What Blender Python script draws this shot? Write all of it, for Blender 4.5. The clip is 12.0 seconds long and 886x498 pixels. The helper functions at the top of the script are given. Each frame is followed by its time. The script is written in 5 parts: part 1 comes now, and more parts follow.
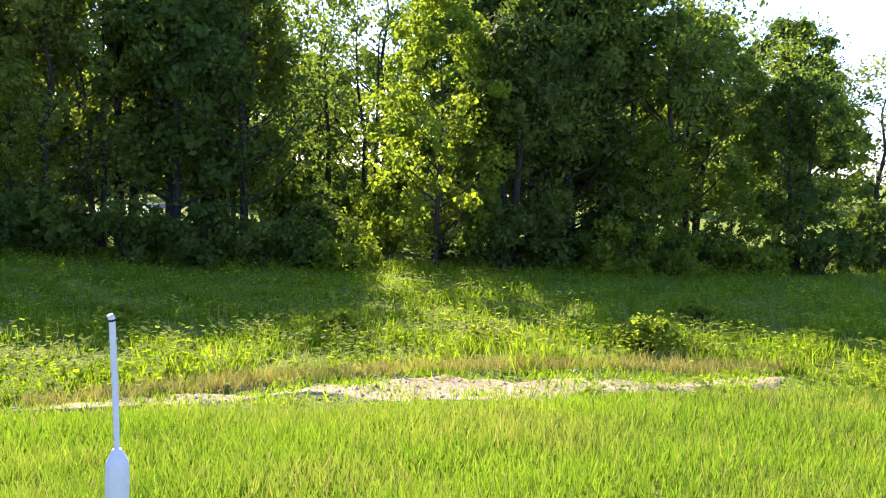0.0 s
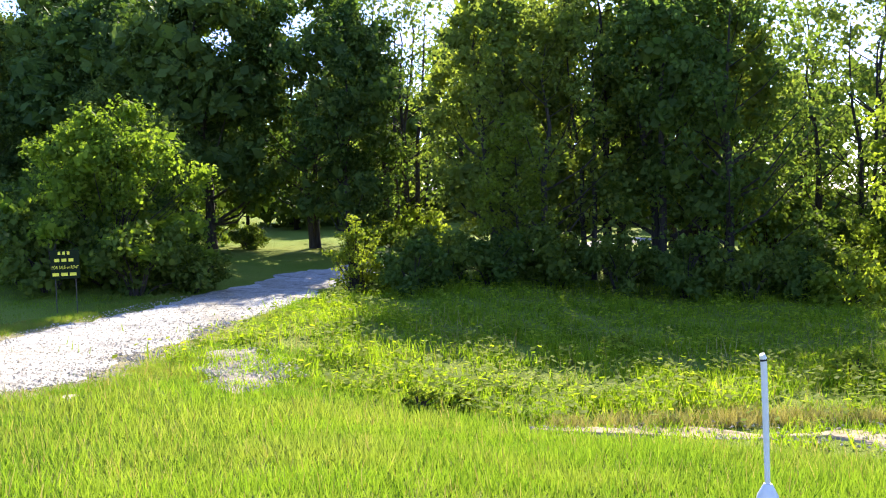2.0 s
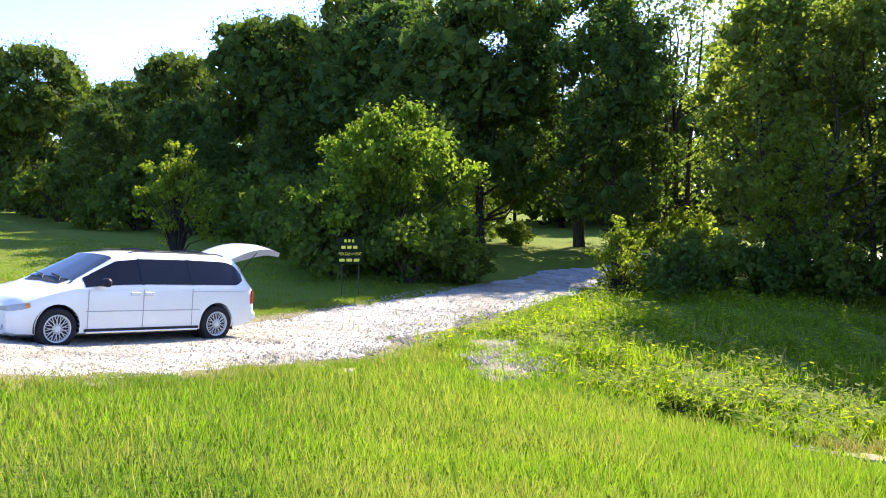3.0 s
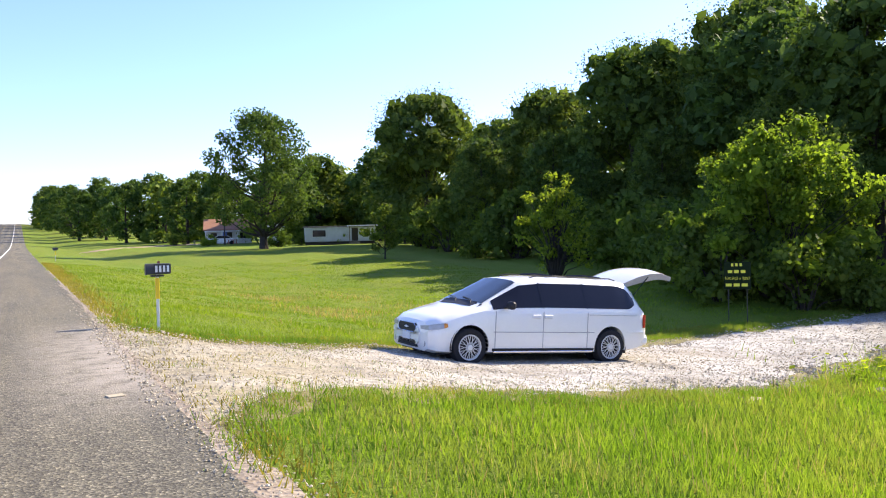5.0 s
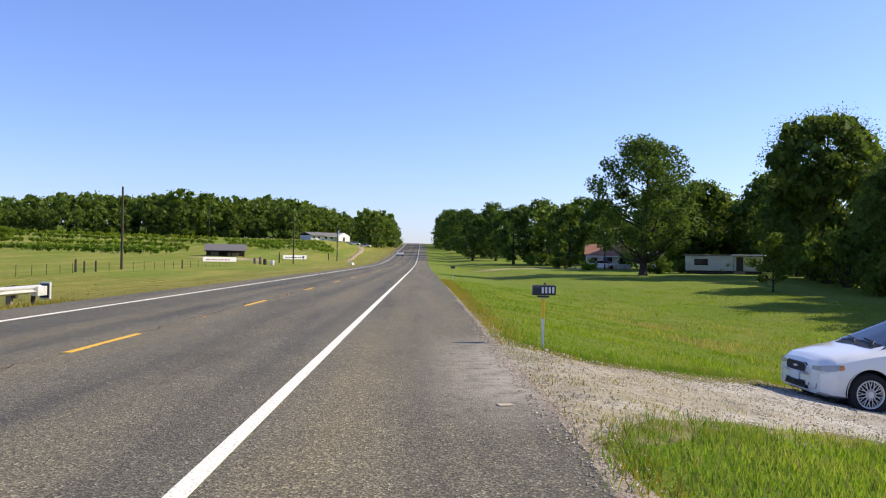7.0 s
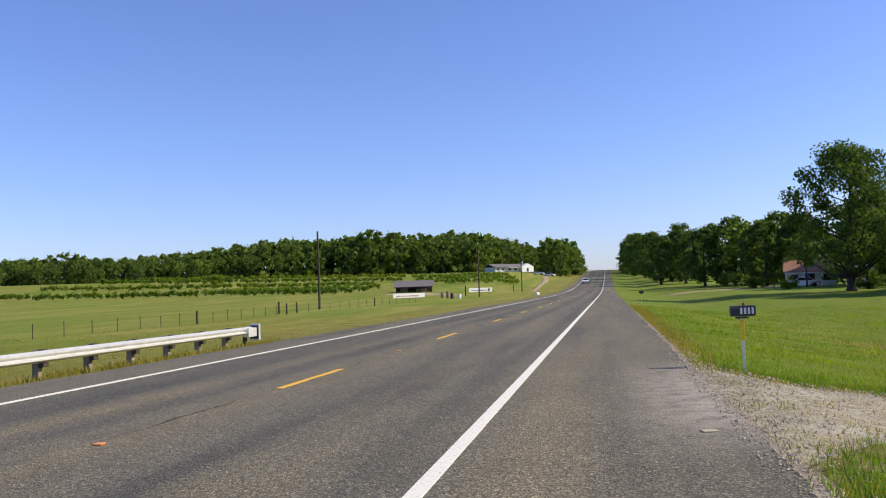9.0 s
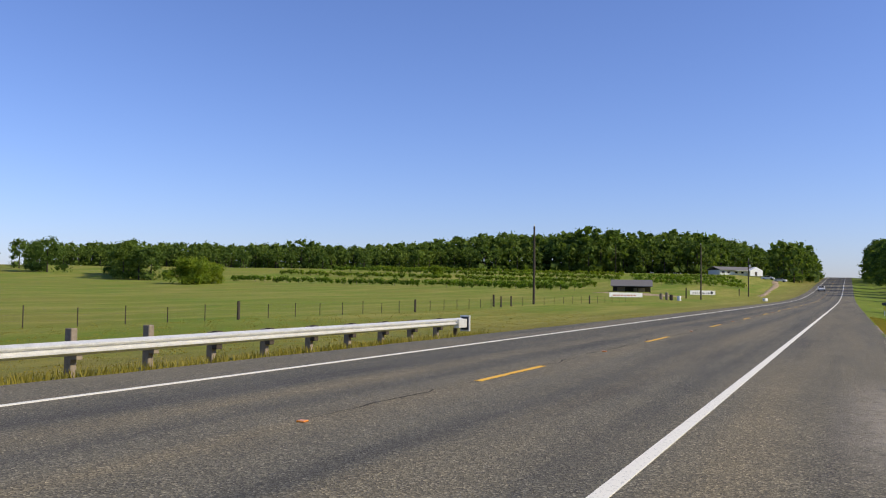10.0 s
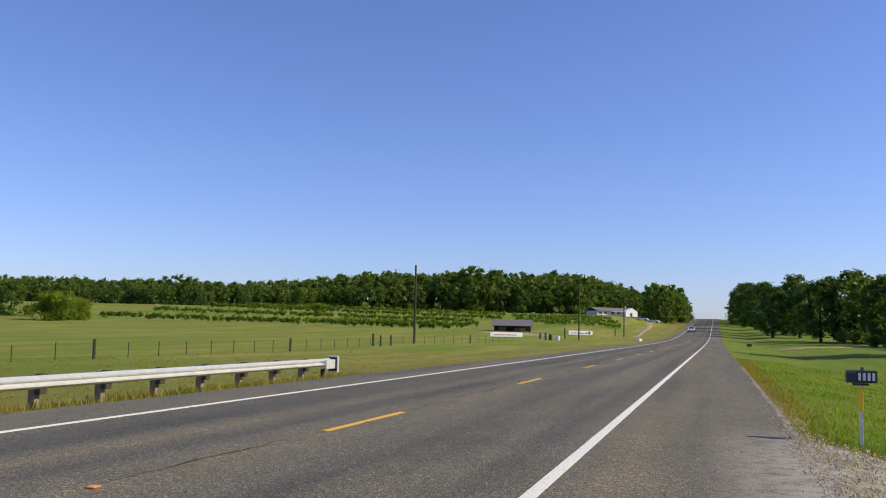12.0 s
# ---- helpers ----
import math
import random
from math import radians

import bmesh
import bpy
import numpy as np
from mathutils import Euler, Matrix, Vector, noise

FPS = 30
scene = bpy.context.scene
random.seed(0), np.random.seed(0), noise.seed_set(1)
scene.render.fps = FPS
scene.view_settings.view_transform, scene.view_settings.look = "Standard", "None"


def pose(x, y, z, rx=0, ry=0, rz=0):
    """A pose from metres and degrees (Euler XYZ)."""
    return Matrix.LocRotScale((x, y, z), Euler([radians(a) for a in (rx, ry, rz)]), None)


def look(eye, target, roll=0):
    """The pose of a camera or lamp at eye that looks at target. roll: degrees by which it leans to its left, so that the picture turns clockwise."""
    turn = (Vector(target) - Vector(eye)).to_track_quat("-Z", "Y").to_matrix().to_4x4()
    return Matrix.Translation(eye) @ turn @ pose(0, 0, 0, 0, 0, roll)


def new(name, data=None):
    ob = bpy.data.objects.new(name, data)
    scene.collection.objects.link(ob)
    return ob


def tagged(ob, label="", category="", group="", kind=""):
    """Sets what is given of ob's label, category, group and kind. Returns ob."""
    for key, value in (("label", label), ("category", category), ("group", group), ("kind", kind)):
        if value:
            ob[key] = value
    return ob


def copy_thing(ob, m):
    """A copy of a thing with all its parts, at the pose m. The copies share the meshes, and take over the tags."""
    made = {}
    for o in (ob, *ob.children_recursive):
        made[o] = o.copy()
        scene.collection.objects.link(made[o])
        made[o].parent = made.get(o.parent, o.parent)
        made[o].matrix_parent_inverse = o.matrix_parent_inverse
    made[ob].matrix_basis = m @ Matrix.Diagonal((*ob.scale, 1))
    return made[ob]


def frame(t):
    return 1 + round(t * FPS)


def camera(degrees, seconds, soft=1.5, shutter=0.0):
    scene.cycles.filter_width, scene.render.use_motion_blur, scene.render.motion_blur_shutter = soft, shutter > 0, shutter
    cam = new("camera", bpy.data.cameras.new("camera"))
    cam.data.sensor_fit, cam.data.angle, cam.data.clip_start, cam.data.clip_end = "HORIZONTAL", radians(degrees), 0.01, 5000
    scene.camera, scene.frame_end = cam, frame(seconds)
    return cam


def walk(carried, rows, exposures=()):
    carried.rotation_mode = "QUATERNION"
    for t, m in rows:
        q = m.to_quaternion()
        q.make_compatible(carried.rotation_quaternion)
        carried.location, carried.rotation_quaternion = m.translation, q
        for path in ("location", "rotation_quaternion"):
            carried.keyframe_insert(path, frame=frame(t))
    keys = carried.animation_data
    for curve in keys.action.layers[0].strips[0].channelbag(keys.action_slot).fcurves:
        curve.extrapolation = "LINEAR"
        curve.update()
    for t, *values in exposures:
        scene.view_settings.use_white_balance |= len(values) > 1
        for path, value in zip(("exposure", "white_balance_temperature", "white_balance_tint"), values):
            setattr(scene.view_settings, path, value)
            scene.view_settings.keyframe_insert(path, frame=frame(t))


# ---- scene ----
EXPOSURES = [(0.0, 1.65, 6600, 15), (1.5, 1.65, 6500, 14), (2.5, 1.55, 6350, 11), (3.7, 1.35, 6500, 13), (5.5, 1.1, 6700, 14), (6.0, 1.0, 6700, 14), (6.5, 0.62, 6650, 13), (8.5, 0.2, 6550, 12), (9.0, 0.16, 6530, 12), (9.5, -0.02, 6500, 12), (10.0, -0.06, 6480, 12), (11.0, -0.04, 6460, 12), (12.0, -0.05, 6450, 12)]

cam = camera(54.61, 12.0, soft=1.1)


def aim(x, y, z, yaw, pitch, roll):
    return pose(x, y, z, 90 + pitch, 0, yaw) @ pose(0, 0, 0, 0, 0, roll)


PATH = [  # seconds, place, yaw to the left of the road, pitch, roll
    (0.0, 0.812, -0.693, 1.354, -98.58, -5.17, 1.72),
    (0.5, 0.776, -0.572, 1.363, -89.00, -6.07, 1.81),
    (1.0, 0.719, -0.433, 1.379, -81.10, -5.03, 0.19),
    (1.5, 0.680, -0.268, 1.394, -74.86, -4.36, 0.53),
    (2.0, 0.594, -0.155, 1.406, -67.84, -3.18, -1.35),
    (2.5, 0.431, -0.293, 1.411, -59.71, -3.04, 0.08),
    (3.0, 0.338, -0.342, 1.430, -50.32, -3.15, 0.44),
    (3.5, 0.227, -0.456, 1.456, -40.69, -3.04, 0.45),
    (3.7, 0.173, -0.484, 1.459, -38.56, -2.89, 0.00),
    (5.3, -0.126, -0.078, 1.381, -22.94, -1.01, -0.69),
    (5.5, -0.147, -0.098, 1.385, -20.65, -1.05, -0.23),
    (6.0, -0.204, -0.133, 1.399, -15.34, -0.89, -1.50),
    (6.5, -0.228, -0.212, 1.395, -6.83, 0.44, -0.38),
    (6.7, -0.203, -0.261, 1.395, -4.02, 0.60, 0.31),
    (8.5, -0.152, -0.347, 1.390, 4.83, 1.65, -0.41),
    (9.0, -0.228, -0.385, 1.382, 10.82, 2.82, -2.02),
    (9.5, -0.205, -0.333, 1.416, 19.73, 2.77, -3.09),
    (10.0, -0.040, -0.220, 1.398, 25.33, 2.68, 0.78),
    (10.5, 0.000, 0.000, 1.411, 25.53, 4.29, -0.24),
    (11.0, 0.038, 0.177, 1.420, 23.08, 4.86, 0.08),
    (11.5, 0.015, 0.503, 1.420, 22.78, 6.17, 1.34),
    (12.0, -0.027, 0.968, 1.425, 17.72, 5.38, 1.18),
]
walk(cam, [(t, aim(*row)) for t, *row in PATH], exposures=EXPOSURES)

# ---- world, sun ----
SUN_AZ, SUN_EL = radians(79), radians(35)          # clockwise from the road's direction; height
SUN_DIR = Vector((math.sin(SUN_AZ) * math.cos(SUN_EL), math.cos(SUN_AZ) * math.cos(SUN_EL), math.sin(SUN_EL)))
world = bpy.data.worlds.new("world")
scene.world = world
world.use_nodes = True
wn = world.node_tree
sky = wn.nodes.new("ShaderNodeTexSky")
sky.sky_type = 'NISHITA'
sky.sun_disc = False
sky.sun_elevation, sky.sun_rotation = SUN_EL, SUN_AZ
sky.air_density, sky.dust_density, sky.ozone_density = 1.0, 0.45, 4.5
wn.nodes["Background"].inputs[1].default_value = 0.14
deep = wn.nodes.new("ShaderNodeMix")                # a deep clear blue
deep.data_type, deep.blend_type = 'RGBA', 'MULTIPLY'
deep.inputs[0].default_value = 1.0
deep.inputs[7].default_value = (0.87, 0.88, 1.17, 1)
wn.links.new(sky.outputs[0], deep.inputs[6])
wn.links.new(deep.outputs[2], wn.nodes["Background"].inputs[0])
sun_data = bpy.data.lights.new("sun", 'SUN')
sun_data.energy, sun_data.angle, sun_data.color = 5.0, radians(0.5), (1.0, 0.91, 0.72)
sun = new("sun", sun_data)
sun.matrix_world = look(SUN_DIR * 200, (0, 0, 0))


# ---- materials ----
def material(name, rough=0.8, metal=0.0, spec=0.5):
    m = bpy.data.materials.new(name)
    m.use_nodes = True
    b = m.node_tree.nodes["Principled BSDF"]
    b.inputs["Roughness"].default_value, b.inputs["Metallic"].default_value = rough, metal
    b.inputs["Specular IOR Level"].default_value = spec
    return m, m.node_tree, b


def node(nt, kind, **values):
    n = nt.nodes.new("ShaderNode" + kind)
    for k, v in values.items():
        n.inputs[k].default_value = v
    return n


def place_of(nt):
    return nt.nodes.new("ShaderNodeNewGeometry").outputs["Position"]


def noise_of(nt, scale, detail=4.0, rough=0.6, at=None):
    n = node(nt, "TexNoise", Scale=scale, Detail=detail, Roughness=rough)
    nt.links.new(at or place_of(nt), n.inputs["Vector"])
    return n.outputs["Fac"]


def ramp(nt, fac, stops):
    n = nt.nodes.new("ShaderNodeValToRGB")
    el = n.color_ramp.elements
    while len(el) < len(stops):
        el.new(0.5)
    for e, (p, c) in zip(el, stops):
        e.position, e.color = p, (*c, 1)
    nt.links.new(fac, n.inputs[0])
    return n.outputs[0]


def mixed(nt, fac, a, b, blend='MIX'):
    n = nt.nodes.new("ShaderNodeMix")
    n.data_type, n.blend_type = 'RGBA', blend
    for sock, v in ((n.inputs[0], fac), (n.inputs[6], a), (n.inputs[7], b)):
        if isinstance(v, (int, float)):
            sock.default_value = v
        elif isinstance(v, tuple):
            sock.default_value = (*v, 1)
        else:
            nt.links.new(v, sock)
    return n.outputs[2]


def bump(nt, b, height, strength=0.4, distance=0.02):
    n = node(nt, "Bump", Strength=strength, Distance=distance)
    nt.links.new(height, n.inputs["Height"])
    nt.links.new(n.outputs[0], b.inputs["Normal"])


def plain(name, colour, rough=0.6, metal=0.0, grain=8.0, vary=0.18, spec=0.5, relief=0.0):
    """A surface of one colour with stains and fine grain."""
    m, nt, b = material(name, rough, metal, spec)
    dark = tuple(c * (1 - vary) for c in colour)
    light = tuple(min(1, c * (1 + vary * 0.6)) for c in colour)
    co = node(nt, "TexCoord").outputs["Object"]
    f = mixed(nt, 0.5, noise_of(nt, grain, at=co), noise_of(nt, grain * 9, at=co))
    nt.links.new(ramp(nt, f, [(0.3, dark), (0.7, light)]), b.inputs["Base Color"])
    if relief:
        bump(nt, b, noise_of(nt, grain * 6, at=co), relief)
    return m


def leafy(name, dark, light, shine=0.45, patch=0.5, straw=0.0):
    """Leaves or blades: each its own tint, light shining through."""
    m, nt, b = material(name, 0.7, spec=0.12)
    geo = nt.nodes.new("ShaderNodeNewGeometry")
    info = nt.nodes.new("ShaderNodeObjectInfo")
    own = ramp(nt, geo.outputs["Random Per Island"], [(0.0, dark), (1.0, light)])
    big = noise_of(nt, patch, 3.0)
    tint = ramp(nt, big, [(0.3, (0.75, 0.8, 0.8)), (0.7, (1.25, 1.15, 0.9))])
    col = mixed(nt, 1.0, own, tint, 'MULTIPLY')
    tint2 = ramp(nt, info.outputs["Random"], [(0.0, (0.8, 0.88, 0.9)), (1.0, (1.2, 1.08, 0.95))])
    col = mixed(nt, 1.0, col, tint2, 'MULTIPLY')
    if straw:
        k = ramp(nt, noise_of(nt, 0.45, 5, 0.7), [(0.48, (0, 0, 0)), (0.68, (straw, straw, straw))])
        col = mixed(nt, k, col, (0.33, 0.29, 0.10))
    nt.links.new(col, b.inputs["Base Color"])
    tr = nt.nodes.new("ShaderNodeBsdfTranslucent")
    warm = mixed(nt, 1.0, col, (1.5, 1.55, 0.75), 'MULTIPLY')
    nt.links.new(warm, tr.inputs[0])
    mx = nt.nodes.new("ShaderNodeMixShader")
    mx.inputs[0].default_value = shine
    nt.links.new(b.outputs[0], mx.inputs[1])
    nt.links.new(tr.outputs[0], mx.inputs[2])
    nt.links.new(mx.outputs[0], nt.nodes["Material Output"].inputs[0])
    return m


LEAF_OAK = leafy("oak_leaves", (0.045, 0.082, 0.024), (0.115, 0.18, 0.045), 0.42, 0.3)
# second oak tint, lightened to stand in for light and haze on these trees
LEAF_OAK_TONED = leafy("cedar_leaves", (0.052, 0.088, 0.025), (0.128, 0.188, 0.046), 0.36, 0.3)
# lighter leaf copy; the east grove's backlight and haze are put into the colour
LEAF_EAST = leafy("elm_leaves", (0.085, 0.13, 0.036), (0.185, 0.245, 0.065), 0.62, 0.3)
LEAF_SHRUB = leafy("shrub_leaves", (0.11, 0.165, 0.022), (0.25, 0.32, 0.045), 0.58, 0.6)
STALK = leafy("dry_stalks", (0.24, 0.20, 0.09), (0.42, 0.36, 0.18), 0.35, 0.5)
# pale yellow-green copy of the leaves, with sunlight put into the colour
LEAF_LIGHT = leafy("young_leaves", (0.12, 0.175, 0.028), (0.25, 0.32, 0.055), 0.66, 0.6)
LEAF_BUSH = leafy("bush_leaves", (0.06, 0.10, 0.02), (0.14, 0.20, 0.045), 0.5, 0.6)
LEAF_FAR = leafy("far_leaves", (0.06, 0.105, 0.024), (0.15, 0.215, 0.048), 0.35, 0.06)
VINE = leafy("vine_leaves", (0.09, 0.155, 0.018), (0.22, 0.31, 0.038), 0.45, 0.1)
GRASS = leafy("grass_blades", (0.092, 0.178, 0.021), (0.18, 0.275, 0.04), 0.5, 0.35, 0.42)
WEEDS = leafy("weed_blades", (0.12, 0.195, 0.014), (0.28, 0.36, 0.032), 0.64, 0.5)
LAWN = leafy("lawn_blades", (0.10, 0.18, 0.014), (0.195, 0.285, 0.028), 0.5, 0.25, 0.55)
DRY = leafy("verge_blades", (0.155, 0.148, 0.027), (0.31, 0.268, 0.062), 0.4, 0.4, 0.5)


def ground_material():
    m, nt, b = material("grass_soil", 0.95, spec=0.1)
    fine, mid, big = noise_of(nt, 22, 6, 0.75), noise_of(nt, 1.1, 5, 0.65), noise_of(nt, 0.06, 4, 0.6)
    green = ramp(nt, fine, [(0.25, (0.08, 0.112, 0.011)), (0.5, (0.132, 0.195, 0.018)), (0.75, (0.215, 0.285, 0.033))])
    dry = ramp(nt, fine, [(0.25, (0.14, 0.13, 0.024)), (0.75, (0.31, 0.275, 0.06))])
    k = ramp(nt, mid, [(0.5, (0, 0, 0)), (0.75, (0.55, 0.55, 0.55))])
    k2 = ramp(nt, big, [(0.40, (0, 0, 0)), (0.62, (0.7, 0.7, 0.7))])
    # the pasture west of the road is drier than the lawns to the east
    sep = nt.nodes.new("ShaderNodeSeparateXYZ")
    nt.links.new(place_of(nt), sep.inputs[0])
    west = node(nt, "MapRange")
    for key, v in (("From Min", 2.0), ("From Max", -11.0), ("To Min", 0.3), ("To Max", 1.0)):
        west.inputs[key].default_value = v
    nt.links.new(sep.outputs["X"], west.inputs["Value"])
    k, k2 = (mixed(nt, 1.0, v, west.outputs["Result"], 'MULTIPLY') for v in (k, k2))
    verge = node(nt, "MapRange")                   # the mown verge along the road is browner
    for key, v in (("From Min", -24.0), ("From Max", -13.0), ("To Min", 0.0), ("To Max", 0.85)):
        verge.inputs[key].default_value = v
    nt.links.new(sep.outputs["X"], verge.inputs["Value"])
    side = node(nt, "MapRange")
    for key, v in (("From Min", -4.0), ("From Max", -6.0)):
        side.inputs[key].default_value = v
    nt.links.new(sep.outputs["X"], side.inputs["Value"])
    brown = mixed(nt, 1.0, mixed(nt, 1.0, verge.outputs["Result"], side.outputs["Result"], 'MULTIPLY'), ramp(nt, noise_of(nt, 0.8, 5, 0.7), [(0.35, (0.4, 0.4, 0.4)), (0.6, (1, 1, 1))]), 'MULTIPLY')
    col = mixed(nt, k, green, dry)
    col = mixed(nt, k2, col, dry)
    st = node(nt, "Mapping")                       # mown streaks along the road
    st.inputs["Rotation"].default_value, st.inputs["Scale"].default_value = (0, 0, radians(8)), (1.0, 0.12, 1.0)
    nt.links.new(place_of(nt), st.inputs[0])
    k3 = ramp(nt, noise_of(nt, 0.22, 8, 0.72, st.outputs[0]), [(0.47, (0, 0, 0)), (0.62, (0.75, 0.75, 0.75))])
    col = mixed(nt, brown, col, ramp(nt, fine, [(0.25, (0.15, 0.12, 0.032)), (0.75, (0.33, 0.265, 0.075))]))
    k3 = mixed(nt, 1.0, k3, west.outputs["Result"], 'MULTIPLY')
    col = mixed(nt, k3, col, ramp(nt, fine, [(0.25, (0.18, 0.165, 0.034)), (0.75, (0.40, 0.36, 0.09))]))
    nt.links.new(col, b.inputs["Base Color"])
    bump(nt, b, fine, 0.8, 0.06)
    return m


def asphalt_material():
    m, nt, b = material("asphalt", 0.85, spec=0.35)
    at = place_of(nt)
    stones = node(nt, "TexVoronoi", Scale=58.0)
    nt.links.new(at, stones.inputs["Vector"])
    grain = noise_of(nt, 140, 3, 0.7)
    chips = ramp(nt, stones.outputs["Color"], [(0.0, (0.022, 0.02, 0.015)), (0.5, (0.112, 0.102, 0.068)), (0.8, (0.231, 0.21, 0.142)), (1.0, (0.51, 0.46, 0.31))])
    base = mixed(nt, 0.25, chips, ramp(nt, grain, [(0.3, (0.047, 0.041, 0.03)), (0.7, (0.200, 0.176, 0.122))]))
    # worn and oil-dark bands along the lanes, stretched along the road
    st = node(nt, "Mapping")
    st.inputs["Scale"].default_value = (1.0, 0.06, 1.0)
    nt.links.new(at, st.inputs[0])
    bands = noise_of(nt, 0.9, 4, 0.55, st.outputs[0])
    blot = noise_of(nt, 0.7, 5, 0.7)
    tone = ramp(nt, bands, [(0.3, (0.62, 0.62, 0.66)), (0.47, (1, 1, 1)), (0.68, (1.26, 1.2, 1.1))])
    tone2 = ramp(nt, blot, [(0.25, (0.85, 0.85, 0.85)), (0.75, (1.15, 1.13, 1.1))])
    col = mixed(nt, 1.0, mixed(nt, 1.0, base, tone, 'MULTIPLY'), tone2, 'MULTIPLY')
    sep = nt.nodes.new("ShaderNodeSeparateXYZ")
    nt.links.new(at, sep.inputs[0])
    # wheel paths polished dark along both lanes, their edges wandering
    wob = node(nt, "MapRange")
    for key, v in (("To Min", -.55), ("To Max", .55)):
        wob.inputs[key].default_value = v
    nt.links.new(noise_of(nt, 0.8, 6, 0.7, st.outputs[0]), wob.inputs["Value"])
    shift = nt.nodes.new("ShaderNodeMath")
    nt.links.new(sep.outputs["X"], shift.inputs[0])
    nt.links.new(wob.outputs["Result"], shift.inputs[1])
    across = node(nt, "MapRange")
    for key, v in (("From Min", -10.5), ("From Max", 1.5)):
        across.inputs[key].default_value = v
    nt.links.new(shift.outputs[0], across.inputs["Value"])
    lane, pale_, dark_ = (1, 1, 1), (1.14, 1.09, 1.0), (0.66, 0.68, 0.73)
    paths = ramp(nt, across.outputs["Result"], [(0.0, lane), (0.14, lane), (0.20, dark_), (0.26, dark_), (0.32, pale_), (0.37, dark_), (0.41, lane), (0.45, pale_),
                                               (0.52, lane), (0.57, dark_), (0.61, pale_), (0.66, lane), (0.70, dark_), (0.745, lane), (0.80, pale_), (1.0, lane)])
    col = mixed(nt, 0.85, col, paths, 'MULTIPLY')
    # pale dust carried onto the shoulder where the driveway meets it
    band = []
    for axis, a0, a1, b0, b1 in (("X", -.3, .85, 3, 4), ("Y", 6.5, 9, 12, 16)):
        up = node(nt, "MapRange")
        for key, v in (("From Min", a0), ("From Max", a1)):
            up.inputs[key].default_value = v
        down = node(nt, "MapRange")
        for key, v in (("From Min", b1), ("From Max", b0)):
            down.inputs[key].default_value = v
        for n in (up, down):
            nt.links.new(sep.outputs[axis], n.inputs["Value"])
            band.append(n.outputs["Result"])
    k = band[0]
    for other in band[1:]:
        mul = nt.nodes.new("ShaderNodeMath")
        mul.operation = 'MULTIPLY'
        nt.links.new(k, mul.inputs[0])
        nt.links.new(other, mul.inputs[1])
        k = mul.outputs[0]
    spots = ramp(nt, noise_of(nt, 3.2, 6, 0.75), [(0.34, (0, 0, 0)), (0.54, (1, 1, 1))])
    k = mixed(nt, 1.0, spots, k, 'MULTIPLY')
    col = mixed(nt, k, col, (0.36, 0.31, 0.24))
    nt.links.new(col, b.inputs["Base Color"])
    bump(nt, b, stones.outputs["Distance"], 0.7, 0.008)
    return m


def dirt_material(name, dark, light, scale=6.0, soiled=None):
    m, nt, b = material(name, 0.95, spec=0.2)
    v = node(nt, "TexVoronoi", Scale=scale * 5)
    nt.links.new(place_of(nt), v.inputs["Vector"])
    f = noise_of(nt, scale, 6, 0.7)
    big = noise_of(nt, 0.5, 4)
    col = mixed(nt, 0.5, ramp(nt, f, [(0.25, dark), (0.7, light)]), ramp(nt, v.outputs["Color"], [(0.1, dark), (0.9, light)]))
    col = mixed(nt, 1.0, col, ramp(nt, big, [(0.3, (0.62, 0.56, 0.47)), (0.6, (1.1, 1.08, 1.05))]), 'MULTIPLY')
    if soiled:                                     # tan soil trodden in towards the road
        sep = nt.nodes.new("ShaderNodeSeparateXYZ")
        nt.links.new(place_of(nt), sep.inputs[0])
        near = node(nt, "MapRange")
        near.inputs["From Min"].default_value, near.inputs["From Max"].default_value = soiled[1], soiled[0]
        nt.links.new(sep.outputs["X"], near.inputs["Value"])
        k = mixed(nt, 1.0, near.outputs["Result"], ramp(nt, noise_of(nt, 1.1, 6, 0.7), [(0.3, (0.35, 0.35, 0.35)), (0.6, (1, 1, 1))]), 'MULTIPLY')
        col = mixed(nt, k, col, ramp(nt, f, [(0.25, (0.17, 0.14, 0.075)), (0.7, (0.45, 0.385, 0.25))]))
    soil = ramp(nt, noise_of(nt, 1.6, 6, 0.7), [(0.52, (0, 0, 0)), (0.68, (0.7, 0.7, 0.7))])
    col = mixed(nt, soil, col, tuple(c * 0.55 for c in dark))
    nt.links.new(col, b.inputs["Base Color"])
    bump(nt, b, v.outputs["Distance"], 0.7, 0.012)
    return m


def stone_material():
    m, nt, b = material("gravel_stone", 0.9, spec=0.2)
    geo = nt.nodes.new("ShaderNodeNewGeometry")
    own = ramp(nt, geo.outputs["Random Per Island"], [(0.0, (0.19, 0.155, 0.095)), (0.55, (0.44, 0.37, 0.245)), (1.0, (0.70, 0.60, 0.43))])
    nt.links.new(mixed(nt, 0.35, own, ramp(nt, noise_of(nt, 60), [(0.3, (0.28, 0.23, 0.16)), (0.7, (0.56, 0.48, 0.35))])), b.inputs["Base Color"])
    return m


def paint_line(name, colour):
    m, nt, b = material(name, 0.7)
    worn = noise_of(nt, 30, 6, 0.75)
    nt.links.new(ramp(nt, worn, [(0.30, tuple(c * 0.35 for c in colour)), (0.45, colour)]), b.inputs["Base Color"])
    bump(nt, b, worn, 0.3, 0.004)
    return m


